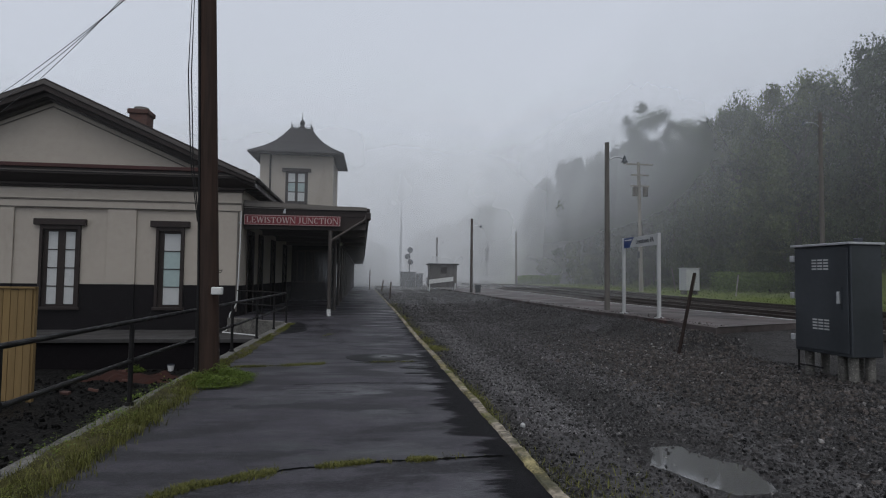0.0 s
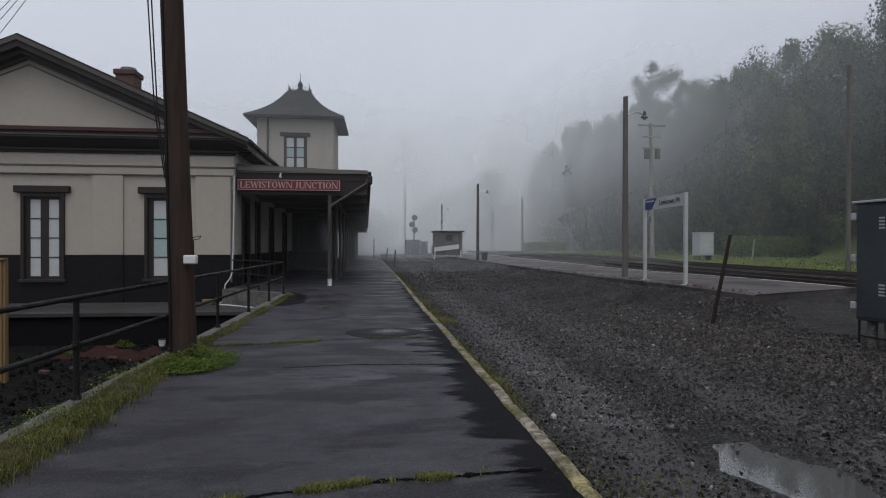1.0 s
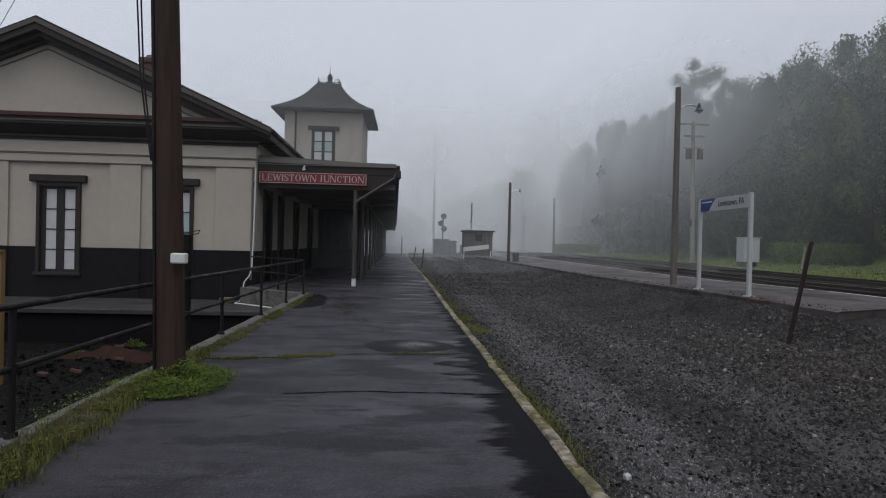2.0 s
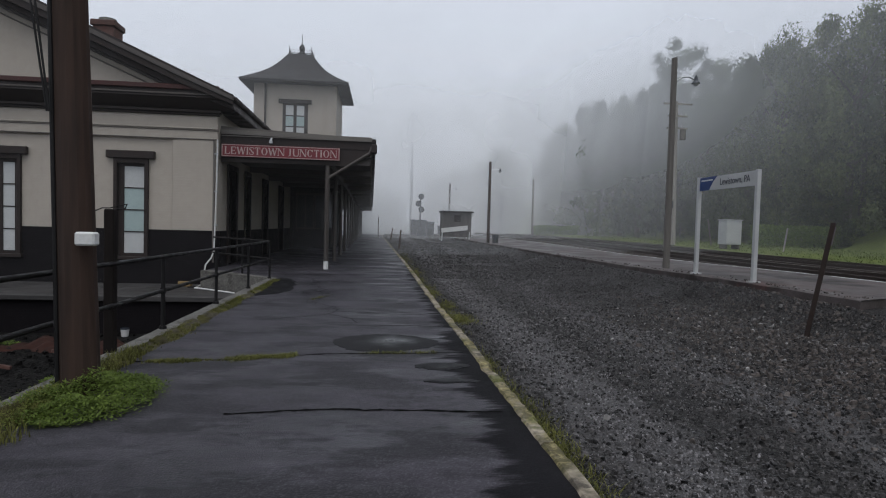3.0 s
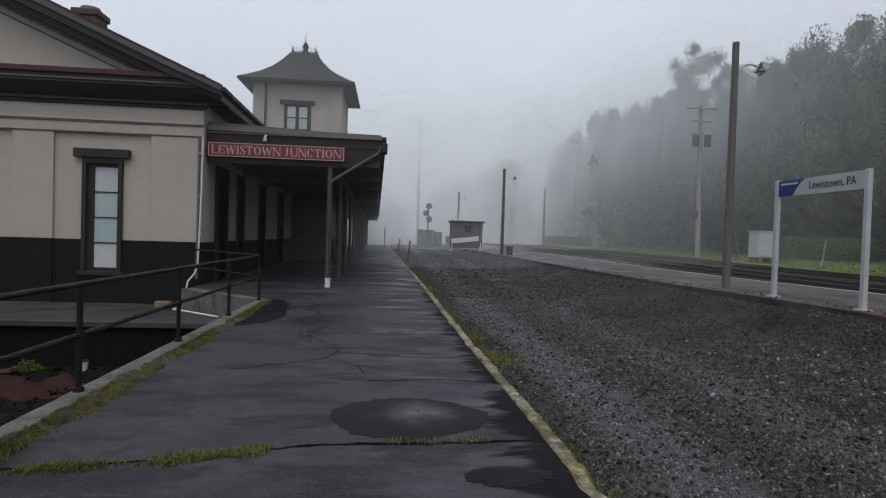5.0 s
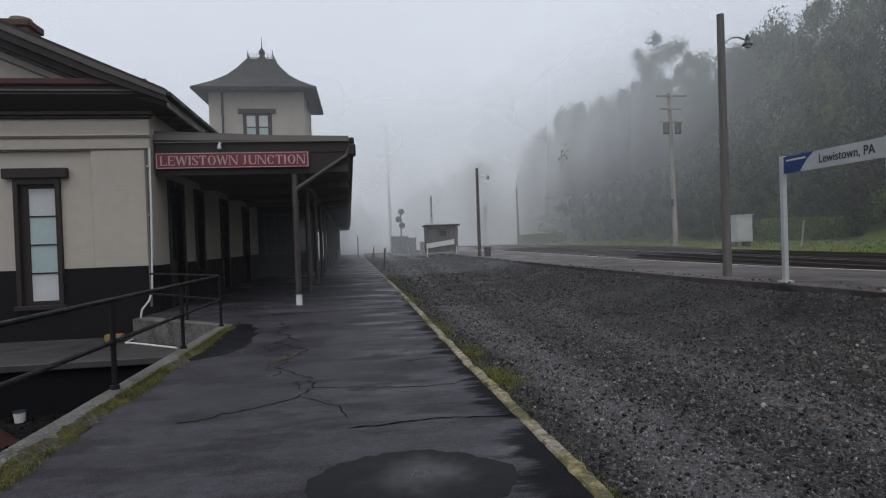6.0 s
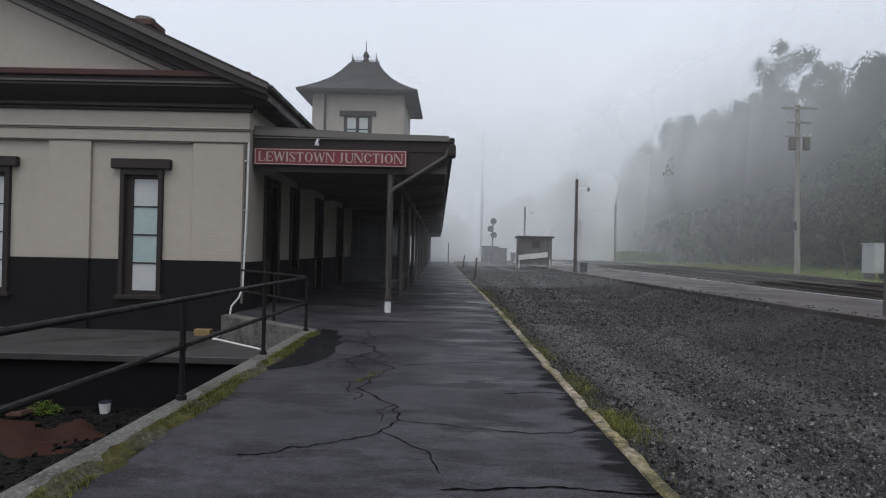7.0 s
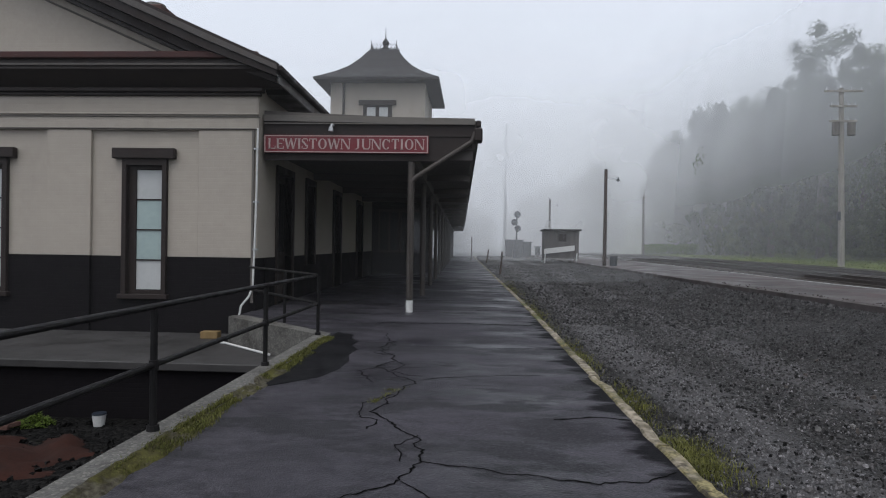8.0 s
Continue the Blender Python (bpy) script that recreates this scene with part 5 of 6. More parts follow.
# ---- surface marks on the platform ----
def on_platform(name, outline, material, label, lift=0.004, category="patch"):
    """A thin layer laid on the asphalt."""
    bm = bmesh.new()
    cx, cy = sum(p[0] for p in outline) / len(outline), sum(p[1] for p in outline) / len(outline)
    c = bm.verts.new((cx, cy, plat_z(cx, cy) + lift + 0.006))
    mid = [bm.verts.new(((x * 2 + cx) / 3, (y * 2 + cy) / 3, plat_z((x * 2 + cx) / 3, (y * 2 + cy) / 3) + lift + 0.006)) for x, y in outline]
    ring = [bm.verts.new((x, y, plat_z(x, y) + lift)) for x, y in outline]
    low = [bm.verts.new((x, y, plat_z(x, y) - 0.02)) for x, y in outline]
    n = len(ring)
    for i in range(n):
        j = (i + 1) % n
        bm.faces.new((c, mid[i], mid[j]))
        bm.faces.new((mid[i], ring[i], ring[j], mid[j]))
        bm.faces.new((ring[i], low[i], low[j], ring[j]))
    return tagged(part(name, bm, material), label, category, kind="structure")


def blob(cx, cy, rx, ry, seed, n=36, wob=0.18):
    out = []
    for i in range(n):
        a = 2 * math.pi * i / n
        k = 1 + wob * nz(math.cos(a) * 1.5 + seed, math.sin(a) * 1.5, 1.0, seed) + 0.6 * wob * nz(math.cos(a) * 5, math.sin(a) * 5, 1.0, seed) + 0.4 * wob * nz(math.cos(a) * 13, math.sin(a) * 13, 1.0, seed)
        out.append((cx + rx * k * math.cos(a), cy + ry * k * math.sin(a)))
    return out


M["wetdark"] = surface("damp_tar_stain", (0.003, 0.003, 0.0035), (0.007, 0.007, 0.008), 2.0, 120, (0.45, 0.7), 0.4)
dull(M["wetdark"], 0.12)
M["ovaltar"] = surface("wet_oval_tar", (0.003, 0.003, 0.0036), (0.009, 0.009, 0.0105), 3.0, 120, (0.55, 0.75), 0.3)
dull(M["ovaltar"], 0.28)


def wet_middle(m, centre, radius):
    """Water still stands in the middle of the patch and dries towards its rim."""
    n, l = m.node_tree.nodes, m.node_tree.links
    b = n["Principled BSDF"]
    tc, d, mr, wob, add = n.new("ShaderNodeTexCoord"), n.new("ShaderNodeVectorMath"), n.new("ShaderNodeMapRange"), n.new("ShaderNodeTexNoise"), n.new("ShaderNodeMath")
    d.operation = "DISTANCE"
    d.inputs[1].default_value = centre
    l.new(tc.outputs["Object"], d.inputs[0])
    l.new(tc.outputs["Object"], wob.inputs["Vector"])
    wob.inputs["Scale"].default_value = 5.0
    add.operation = "MULTIPLY_ADD"
    add.inputs[1].default_value = 0.35
    l.new(wob.outputs[0], add.inputs[0])
    l.new(d.outputs["Value"], add.inputs[2])
    mr.interpolation_type = "SMOOTHSTEP"
    mr.inputs[1].default_value, mr.inputs[2].default_value = 0.12, 0.15 + radius
    mr.inputs[3].default_value, mr.inputs[4].default_value = 0.16, 0.85
    l.new(add.outputs[0], mr.inputs[0])
    l.new(mr.outputs[0], b.inputs["Roughness"])


wet_middle(M["ovaltar"], (0.24, 10.3, 0.11), 0.45)
on_platform("oval_patch", blob(0.16, 10.22, 0.585, 0.48, 2.0, 60, wob=0.14), "ovaltar", "dark oval tar patch with standing water in the middle", 0.003)
on_platform("tar_apron", [(-2.24, 14.3), (-2.0, 14.55), (-1.78, 14.78), (-1.66, 15.2), (-1.64, 15.6), (-1.72, 16.0), (-1.68, 16.3), (-1.82, 16.6), (-1.78, 16.9), (-1.92, 17.1), (-1.95, 17.4), (-2.24, 17.6)], "tar", "fresh black tar patch beside the railing", 0.004)
for cx, cy, rx, ry, seed in ((0.70, 9.12, 0.26, 0.13, 5), (0.76, 8.58, 0.24, 0.07, 9)):
    on_platform("tar_stain", blob(cx, cy, rx, ry, seed, 60, 0.3), "wetdark", "dark damp stain on the asphalt", 0.003)
M["crack"] = surface("open_crack", (0.002, 0.002, 0.002), (0.005, 0.005, 0.005), 9.0, 90, (0.9, 1.0), 0.3)
dull(M["crack"], 0.05)


def crack(pts, w, name="crack", jag=0.03, label="dark crack across the asphalt", material="crack"):
    """A ragged dark gap along the points, with broken lips."""
    fine = []
    for a, b in zip(pts, pts[1:]):
        n = max(2, int(math.dist(a, b) / 0.03))
        fine += [(a[0] + (b[0] - a[0]) * i / n, a[1] + (b[1] - a[1]) * i / n) for i in range(n)]
    fine.append(pts[-1])
    bm = bmesh.new()
    row = []
    for i, (x, y) in enumerate(fine):
        x2, y2 = fine[min(i + 1, len(fine) - 1)]
        x1, y1 = fine[max(i - 1, 0)]
        d = Vector((x2 - x1, y2 - y1)).normalized()
        j = jag * (nz(x * 7, y * 7, 1.0, w * 90) + 0.4 * nz(x * 26, y * 26, 1.0, w * 90))
        x, y = x - d.y * j, y + d.x * j
        ww = w * (0.25 + 0.9 * abs(nz(x * 9, y * 9, 1.0, 3.0)) + 0.9 * abs(nz(x * 31, y * 31, 1.0, 3.0)))
        z = plat_z(x, y) + 0.003
        row.append((bm.verts.new((x - d.y * ww, y + d.x * ww, z)), bm.verts.new((x, y, z + 0.002)), bm.verts.new((x + d.y * ww, y - d.x * ww, z))))
    for a, b in zip(row, row[1:]):
        bm.faces.new((a[0], a[1], b[1], b[0]))
        bm.faces.new((a[1], a[2], b[2], b[1]))
    return tagged(part(name, bm, material), label, "crack", kind="structure")


crack([(-1.52, 17.67), (-1.35, 16.9), (-1.42, 16.4), (-1.1, 15.7), (-1.25, 15.3), (-0.80, 14.7), (-1.05, 13.65), (-0.62, 13.1), (-0.56, 12.7), (-0.63, 12.3), (-0.9, 12.1), (-1.5, 11.7)], 0.013, jag=0.07)
crack([(-1.5, 17.3), (-1.22, 16.7), (-1.42, 16.15), (-1.18, 15.9)], 0.009, jag=0.08)
crack([(-1.2, 15.9), (-0.98, 15.45), (-1.12, 15.1), (-0.75, 14.9)], 0.010, jag=0.08)
crack([(-0.95, 14.2), (-1.15, 13.9), (-1.12, 13.5), (-0.95, 13.45), (-1.0, 13.2)], 0.010, jag=0.06)
crack([(-0.6, 13.1), (-0.75, 12.9), (-0.66, 12.6)], 0.007, jag=0.05)
crack([(-1.15, 15.4), (-1.45, 15.1), (-1.2, 14.6)], 0.012, jag=0.08)
crack([(-0.56, 12.6), (0.0, 12.48), (0.5, 12.36), (0.79, 12.42), (0.99, 12.6)], 0.009, jag=0.04)
crack([(-0.72, 14.81), (-0.2, 15.0), (0.47, 15.12)], 0.009)
crack([(-0.63, 12.3), (-0.3, 11.9), (-0.2, 11.5)], 0.007)
crack([(-2.2, 9.25), (-1.27, 9.40), (-0.71, 9.58), (-0.30, 9.66), (0.63, 9.66), (1.0, 9.68)], 0.024, label="long open joint across the platform")
crack([(-0.95, 7.70), (-0.3, 7.8), (0.4, 7.76), (1.02, 7.72)], 0.024, label="tar filled joint across the platform")
crack([(-1.35, 3.85), (-1.15, 4.06), (-0.59, 4.38), (-0.03, 4.50), (1.05, 4.58)], 0.034, label="grassy open joint across the platform")
crack([(-2.2, 1.0), (1.1, 1.2)], 0.012)
for yy, x0, x1 in ((11.25, -0.2, 1.05), (18.7, -1.8, 0.9), (20.65, -3.2, 0.85), (22.6, -1.5, 0.85), (24.6, -1.4, 0.8), (27.2, -1.4, 0.8), (30.5, -1.4, 0.75), (16.6, 0.1, 0.95), (13.6, 0.4, 1.0)):
    crack([(x0, yy), ((x0 + x1) / 2, yy + 0.08), (x1, yy + 0.04)], 0.05 if 18 < yy < 21 else 0.018 if yy < 20 else 0.045)


# ---- puddle ----
def puddle(cx, cy, rx, ry, seed, z, tilt, label):
    out = []
    for i in range(48):
        a = 2 * math.pi * i / 48
        k = 1 + 0.35 * nz(math.cos(a) * 2 + seed, math.sin(a) * 2, 1.0, seed) + 0.12 * nz(math.cos(a) * 7, math.sin(a) * 7, 1.0, seed)
        x, y = rx * k * math.cos(a), ry * k * math.sin(a)
        out.append((cx + x * math.cos(tilt) - y * math.sin(tilt), cy + x * math.sin(tilt) + y * math.cos(tilt)))
    bm = bmesh.new()
    prism(bm, out, 2, z - 0.02, z)
    return tagged(part("puddle", bm, "water"), label, "puddle", kind="structure")


puddle(2.98, 5.0, 0.62, 1.35, 3.0, ground_z(2.98, 5.0) + 0.042, radians(-4), "shallow rain puddle lying in the gravel")


# ---- gravel stones ----
def stones(name, count, where, size, material, seed, label, zfun=ground_z, sink=0.22):
    """Loose angular stones joined into one mesh."""
    rs = np.random.RandomState(seed)
    base = np.array([(1, 0, -0.6), (0, 1, -0.6), (-1, 0, -0.6), (0, -1, -0.6), (0.62, 0.1, 0.75), (-0.05, 0.62, 0.8), (-0.62, -0.1, 0.75), (0.05, -0.62, 0.7)])
    tri = np.array([(0, 1, 5), (0, 5, 4), (1, 2, 6), (1, 6, 5), (2, 3, 7), (2, 7, 6), (3, 0, 4), (3, 4, 7), (4, 5, 6), (4, 6, 7)])
    pts = np.array([where(rs) for _ in range(count)])
    s = size[0] + (size[1] - size[0]) * rs.rand(count) ** 2.5
    v = (base[None] + 0.2 * rs.normal(size=(count, 8, 3)).clip(-1.5, 1.5)) * (1 + 0.15 * rs.normal(size=(count, 8, 1)).clip(-1.5, 1.5))
    v = v * (s[:, None] * np.stack([rs.uniform(0.7, 1.3, count), rs.uniform(0.6, 1.1, count), rs.uniform(0.55, 1.0, count)], 1))[:, None, :]
    a = rs.uniform(0, 6.28, count)
    c, n = np.cos(a)[:, None], np.sin(a)[:, None]
    v = np.stack([v[..., 0] * c - v[..., 1] * n, v[..., 0] * n + v[..., 1] * c, v[..., 2]], -1)
    z = np.array([zfun(p[0], p[1]) for p in pts]) + s * (0.55 - sink)
    v += np.column_stack([pts, z])[:, None, :]
    f = (tri[None] + 8 * np.arange(count)[:, None, None]).reshape(-1, 3)
    return tagged(part(name, (v.reshape(-1, 3).tolist(), [], f.tolist()), material), label, "gravel", kind="stuff")


M["stone"] = surface("gravel_stone", (0.0035, 0.0034, 0.0038), (0.080, 0.075, 0.0745), 9.0, 60, (0.35, 0.8), 0.3, per_island=0.95, contrast=0.15)
dull(M["stone"], 0.3)
M["stonepale"] = surface("pale_stone", (0.08, 0.077, 0.074), (0.24, 0.23, 0.22), 8.0, 60, (0.5, 0.85), 0.3, per_island=0.5, contrast=0.2)


def yard(rs):
    while True:
        y = 2.2 + 24 * rs.rand() ** 1.45
        x = rs.uniform(1.3, 7.4)
        if x > kerb_x(y) + 0.03 and not (y > 11.2 and x > edge_x(y) - 0.05) and (((x - 2.98) / 0.42) ** 2 + ((y - 5.0) / 0.98) ** 2 > 1 or rs.rand() < 0.05) and (abs(x - 2.15) > 0.35 or rs.rand() < 0.6):
            return x, y


stones("gravel_stones", 78000, yard, (0.009, 0.027), "stone", 4, "loose wet grey gravel stones covering the yard")
M["finestone"] = surface("fine_grit", (0.024, 0.023, 0.0245), (0.22, 0.21, 0.214), 9.0, 60, (0.45, 0.85), 0.3, per_island=0.7, contrast=0.2)
M["stonebrown"] = surface("brown_stone", (0.006, 0.005, 0.0045), (0.088, 0.073, 0.065), 8.0, 60, (0.5, 0.85), 0.3, per_island=0.6, contrast=0.2)
stones("brown_gravel", 9000, lambda rs: (min(7.0, rs.normal(5.7, 0.9)), rs.normal(9.5, 2.6)), (0.012, 0.04), "stonebrown", 9, "coarser brownish stones heaped near the island platform")
stones("far_gravel", 9000, lambda rs: (lambda y: (rs.uniform(kerb_x(y) + 0.05, edge_x(y) - 0.1), y))(21 + 24 * rs.rand() ** 1.3), (0.018, 0.05), "stone", 14, "grey gravel stretching into the fog")
stones("fine_gravel", 28000, lambda rs: ((lambda y: (max(kerb_x(y) + 0.1, rs.normal(2.15, 0.30)), y))(6.0 + 20 * rs.rand() ** 1.2) if rs.rand() < 0.6 else (lambda y: (rs.normal(3.6, 0.6), y))(8.5 + 16 * rs.rand())), (0.006, 0.015), "finestone", 10, "fine pale gravel worn into a wheel track")
stones("pale_gravel", 500, lambda rs: (rs.uniform(1.5, 7.2), 3 + 13 * rs.rand() ** 1.3) if rs.rand() < 0.4 else (rs.normal(5.2, 0.9), rs.normal(11.5, 1.6)), (0.012, 0.036), "stonepale", 5, "scattered pale limestone pieces in the gravel")
stones("platform_crumbs", 450, lambda rs: (lambda y: (edge_x(y) + abs(rs.normal(0, 0.22)), y))(11.6 + 16 * rs.rand() ** 1.4), (0.006, 0.03), "stonebrown", 12, "crumbled brown stone bits along the island platform edge", zfun=lambda x, y: island_z(y))
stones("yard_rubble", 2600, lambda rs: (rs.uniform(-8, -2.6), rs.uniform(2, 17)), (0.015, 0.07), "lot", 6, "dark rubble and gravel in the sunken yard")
tagged(part("white_stone", (lambda b: (bmesh.ops.create_icosphere(b, subdivisions=1, radius=0.032), b)[1])(bmesh.new()), "offwhite"), "single white limestone lump in the gravel", "stone").location = (1.69, 6.4, ground_z(1.69, 6.4) + 0.03)

# sunken yard debris
wrs = np.random.RandomState(77)
yard_spots = []
for cx, cy, r, h, n in ((-6.35, 16.85, 0.28, 0.22, 700), (-7.3, 15.9, 0.3, 0.15, 350), (-4.9, 13.2, 0.25, 0.12, 300), (-6.9, 11.2, 0.4, 0.12, 350), (-3.6, 10.5, 0.3, 0.12, 250)):
    for _ in range(n):
        a, q = wrs.uniform(0, 6.28), math.sqrt(wrs.rand())
        yard_spots.append((cx + r * q * math.cos(a), cy + 0.7 * r * q * math.sin(a), -1.16, h * (1.1 - q)))

cup = tagged(empty("paper_cup", (-5.43, 16.9, -1.15)), "white paper cup dropped in the sunken yard", "cup")
part("cup_body", tubed((-5.43, 16.9, -1.15), (-5.43, 16.9, -0.99), 0.07, 0.09, 14), "white", cup)
part("cup_lid", tubed((-5.43, 16.9, -0.99), (-5.43, 16.9, -0.97), 0.095, 0.09, 14), "ink", cup)
verts, faces = [], []
for j in range(25):
    for i in range(31):
        x, y = -7.4 + 3.0 * i / 30, 14.6 + 2.3 * j / 24
        r = math.hypot((x + 5.95) / 1.35, (y - 15.75) / 1.0) + 0.45 * nz(x, y, 1.3) + 0.25 * nz(x, y, 4.0)
        h = 0.26 * (1 - smoothstep(0.25, 1.0, r)) * (0.7 + 0.8 * nz(x, y, 1.6)) + 0.03 * nz(x, y, 6.0)
        verts.append((x, y, -1.23 + max(0, h + 0.02)))
faces = [(j * 31 + i, j * 31 + i + 1, (j + 1) * 31 + i + 1, (j + 1) * 31 + i) for j in range(24) for i in range(30)]
tagged(part("dirt_heap", (verts, [], faces), "dirt", smooth=True), "low heap of reddish brick dirt in the sunken yard", "dirt", kind="structure")
rb = random.Random(8)
for k in range(5):
    b = tagged(part("loose_brick", boxed(-0.1, 0.1, -0.05, 0.05, -0.03, 0.03, bevel=0.006), "brick"), "broken red brick lying in the sunken yard", "brick", group="loose bricks")
    b.matrix_basis = pose(rb.uniform(-7.2, -4.2), rb.uniform(13.5, 16.6), -1.08, rb.uniform(-15, 15), rb.uniform(-15, 15), rb.uniform(0, 180))


# ---- grass and weeds ----
def blades(name, spots, material, seed, label, height, width=0.006, spread=0.5):
    """Bent grass blades standing at the spots (x, y, z, scale)."""
    rs = np.random.RandomState(seed)
    v, f = [], []
    for x, y, z, s in spots:
        a, h = rs.uniform(0, 6.28), height * s * rs.uniform(0.5, 1.2)
        lean, w = h * spread * rs.uniform(0.2, 1.2), width * rs.uniform(0.6, 1.5)
        c, n = math.cos(a), math.sin(a)
        i = len(v)
        v += [(x - n * w, y + c * w, z - 0.01), (x + n * w, y - c * w, z - 0.01), (x + c * lean * 0.4 - n * w * 0.8, y + n * lean * 0.4 + c * w * 0.8, z + h * 0.6), (x + c * lean * 0.4 + n * w * 0.8, y + n * lean * 0.4 - c * w * 0.8, z + h * 0.6), (x + c * lean, y + n * lean, z + h)]
        f += [(i, i + 1, i + 3, i + 2), (i + 2, i + 3, i + 4)]
    return tagged(part(name, (v, [], f), material), label, "grass", kind="stuff")


def weeds(name, spots, material, seed, label, leaf=0.022):
    """Low leafy weeds: small tilted leaves heaped over the spots (x, y, z, height)."""
    rs = np.random.RandomState(seed)
    v, f = [], []
    for x, y, z, h in spots:
        a, e = rs.uniform(0, 6.28), rs.uniform(-0.3, 0.9)
        d = Vector((math.cos(a) * math.cos(e), math.sin(a) * math.cos(e), math.sin(e)))
        w = d.cross(Vector((0, 0, 1))).normalized()
        s = leaf * rs.uniform(0.6, 1.5)
        p = Vector((x, y, z + h * rs.rand() ** 0.6))
        i = len(v)
        v += [tuple(p), tuple(p + d * s * 0.9 + w * s * 0.55), tuple(p + d * s * 2), tuple(p + d * s * 0.9 - w * s * 0.55)]
        f.append((i, i + 1, i + 2, i + 3))
    return tagged(part(name, (v, [], f), material), label, "weeds", kind="stuff")


M["verge"] = surface("mossy_soil", (0.018, 0.015, 0.010), (0.085, 0.080, 0.026), 3.0, 70, (0.8, 1.0), 1.0, contrast=0.12, depth=0.02)
layered(M["verge"], (0.03, 0.026, 0.02), (0.10, 0.09, 0.07), 2.4, 0.5, 0.6, 0.8)
dull(M["verge"], 0.1)
M["clover"] = leaves("clover_leaf", (0.06, 0.085, 0.015), (0.21, 0.22, 0.055), 0.4)
M["lawnblade"] = leaves("lawn_blade", (0.03, 0.05, 0.012), (0.085, 0.11, 0.03), 0.3)
M["weed"] = leaves("weed_leaf", (0.045, 0.075, 0.012), (0.16, 0.215, 0.045), 0.45)
gs = np.random.RandomState(31)


def verge_w(y):
    """How far the grass has crept from the wall over the asphalt."""
    return 0.085 + 0.05 * nz(1, y, 1.3) + 0.04 * nz(2, y, 3.7) + 0.20 * smoothstep(9.8, 5.0, y)


# a low ridge of soil and moss on the joint between wall and asphalt
bm = bmesh.new()
rows = []
for k in range(420):
    y = -3 + 20.2 * k / 419
    w, row = verge_w(y), []
    left = -2.325 + 0.05 * nz(5, y, 2.2) + 0.03 * nz(6, y, 7.0) - 0.05 * smoothstep(10, 7, y)
    for i in range(9):
        u = i / 8
        x = left + (w + 0.08) * u
        hump = math.sin(math.pi * u) ** 0.7 * (0.030 + 0.022 * nz(x * 4, y * 4, 1.0) + 0.035 * smoothstep(9.5, 5, y)) + 0.010 * nz(x * 19, y * 19, 1.0)
        floor_z = 0.152 if x < -2.30 else 0.152 + (plat_z(x, y) - 0.152) * min(1, (x + 2.30) / 0.05)
        row.append(bm.verts.new((x, y, floor_z - 0.012 + hump * max(0.15, min(1.4, 1 + 1.1 * nz(3, y, 0.8))))))
    rows.append(row)
for a, b in zip(rows, rows[1:]):
    for i in range(8):
        bm.faces.new((a[i], a[i + 1], b[i + 1], b[i]))
tagged(part("verge_soil", bm, "verge", smooth=True), "ridge of mossy soil between wall and asphalt", "soil", kind="structure")
spots = []
for _ in range(34000):
    y = gs.uniform(-1, 9.6)
    w = verge_w(y)
    x = -2.36 + (w + 0.10) * (0.5 + 0.27 * gs.normal())
    if nz(x * 4, y * 4, 1.0, 3.0) > -0.55 + 0.5 * gs.rand():
        spots.append((x, y, 0.13 if x < -2.27 else plat_z(x, y) + 0.012, 0.35 + 0.75 * gs.rand() ** 2))
for _ in range(22000):
    y = gs.uniform(9.2, 17.1)
    x = -2.32 + (verge_w(y) + 0.05) * (0.5 + 0.27 * gs.normal())
    if nz(5, y, 0.8) + 0.7 * nz(x * 6, y * 6, 1.0) > -0.25 * gs.rand() + 0.02:
        spots.append((x, y, 0.14 if x < -2.27 else plat_z(x, y) + 0.008, 0.38 * gs.uniform(0.35, 1)))
blades("verge_grass", spots, "blade", 1, "strip of yellow-green grass along the platform wall", 0.085, 0.003, 0.8)
spots = []
for _ in range(9000):
    y = gs.uniform(1.5, 9.0)
    x = -2.36 + (verge_w(y) + 0.06) * (0.5 + 0.26 * gs.normal())
    if nz(x * 2.5, y * 2.5, 1.0, 8.0) > -0.05:
        spots.append((x, y, 0.13, max(0.02, 0.07 + 0.10 * nz(x * 3, y * 1.5, 1.0, 2.0))))
weeds("yard_weeds", yard_spots, "weed", 13, "straggling green weeds in the sunken yard", 0.022)
weeds("clover", spots, "clover", 12, "yellow-green clover and moss in the platform verge", 0.008)
spots = []
for _ in range(15000):
    a, r = gs.uniform(0, 6.28), math.sqrt(gs.rand())
    x, y = -1.98 + 0.42 * r * math.cos(a) + 0.05 * gs.normal(), 8.05 + 0.62 * r * math.sin(a)
    k = 1 - r * 0.75
    spots.append((x, y, plat_z(x, y), 0.22 * k * (0.75 + 0.6 * nz(x * 5, y * 5, 1.0))))
for _ in range(2200):
    y = gs.uniform(3.0, 8.4)
    x = -2.36 + gs.normal(0, 0.09)
    spots.append((x, y, 0.12, max(0.015, 0.06 + 0.16 * nz(x * 3, y * 1.5, 1.0, 2.0))))
weeds("weeds", spots, "weed", 2, "leafy green weeds round the pole foot and wall", 0.011)
spots = []
for _ in range(16000):
    y = 1 + 30 * gs.rand() ** 1.7
    x = kerb_x(y) + 0.05 + abs(gs.normal(0, 0.10))
    if nz(9, y, 0.9) > 0.15 - 0.35 * gs.rand():
        spots.append((x, y, ground_z(x, y) if x > kerb_x(y) else 0.1, gs.uniform(0.3, 0.9)))
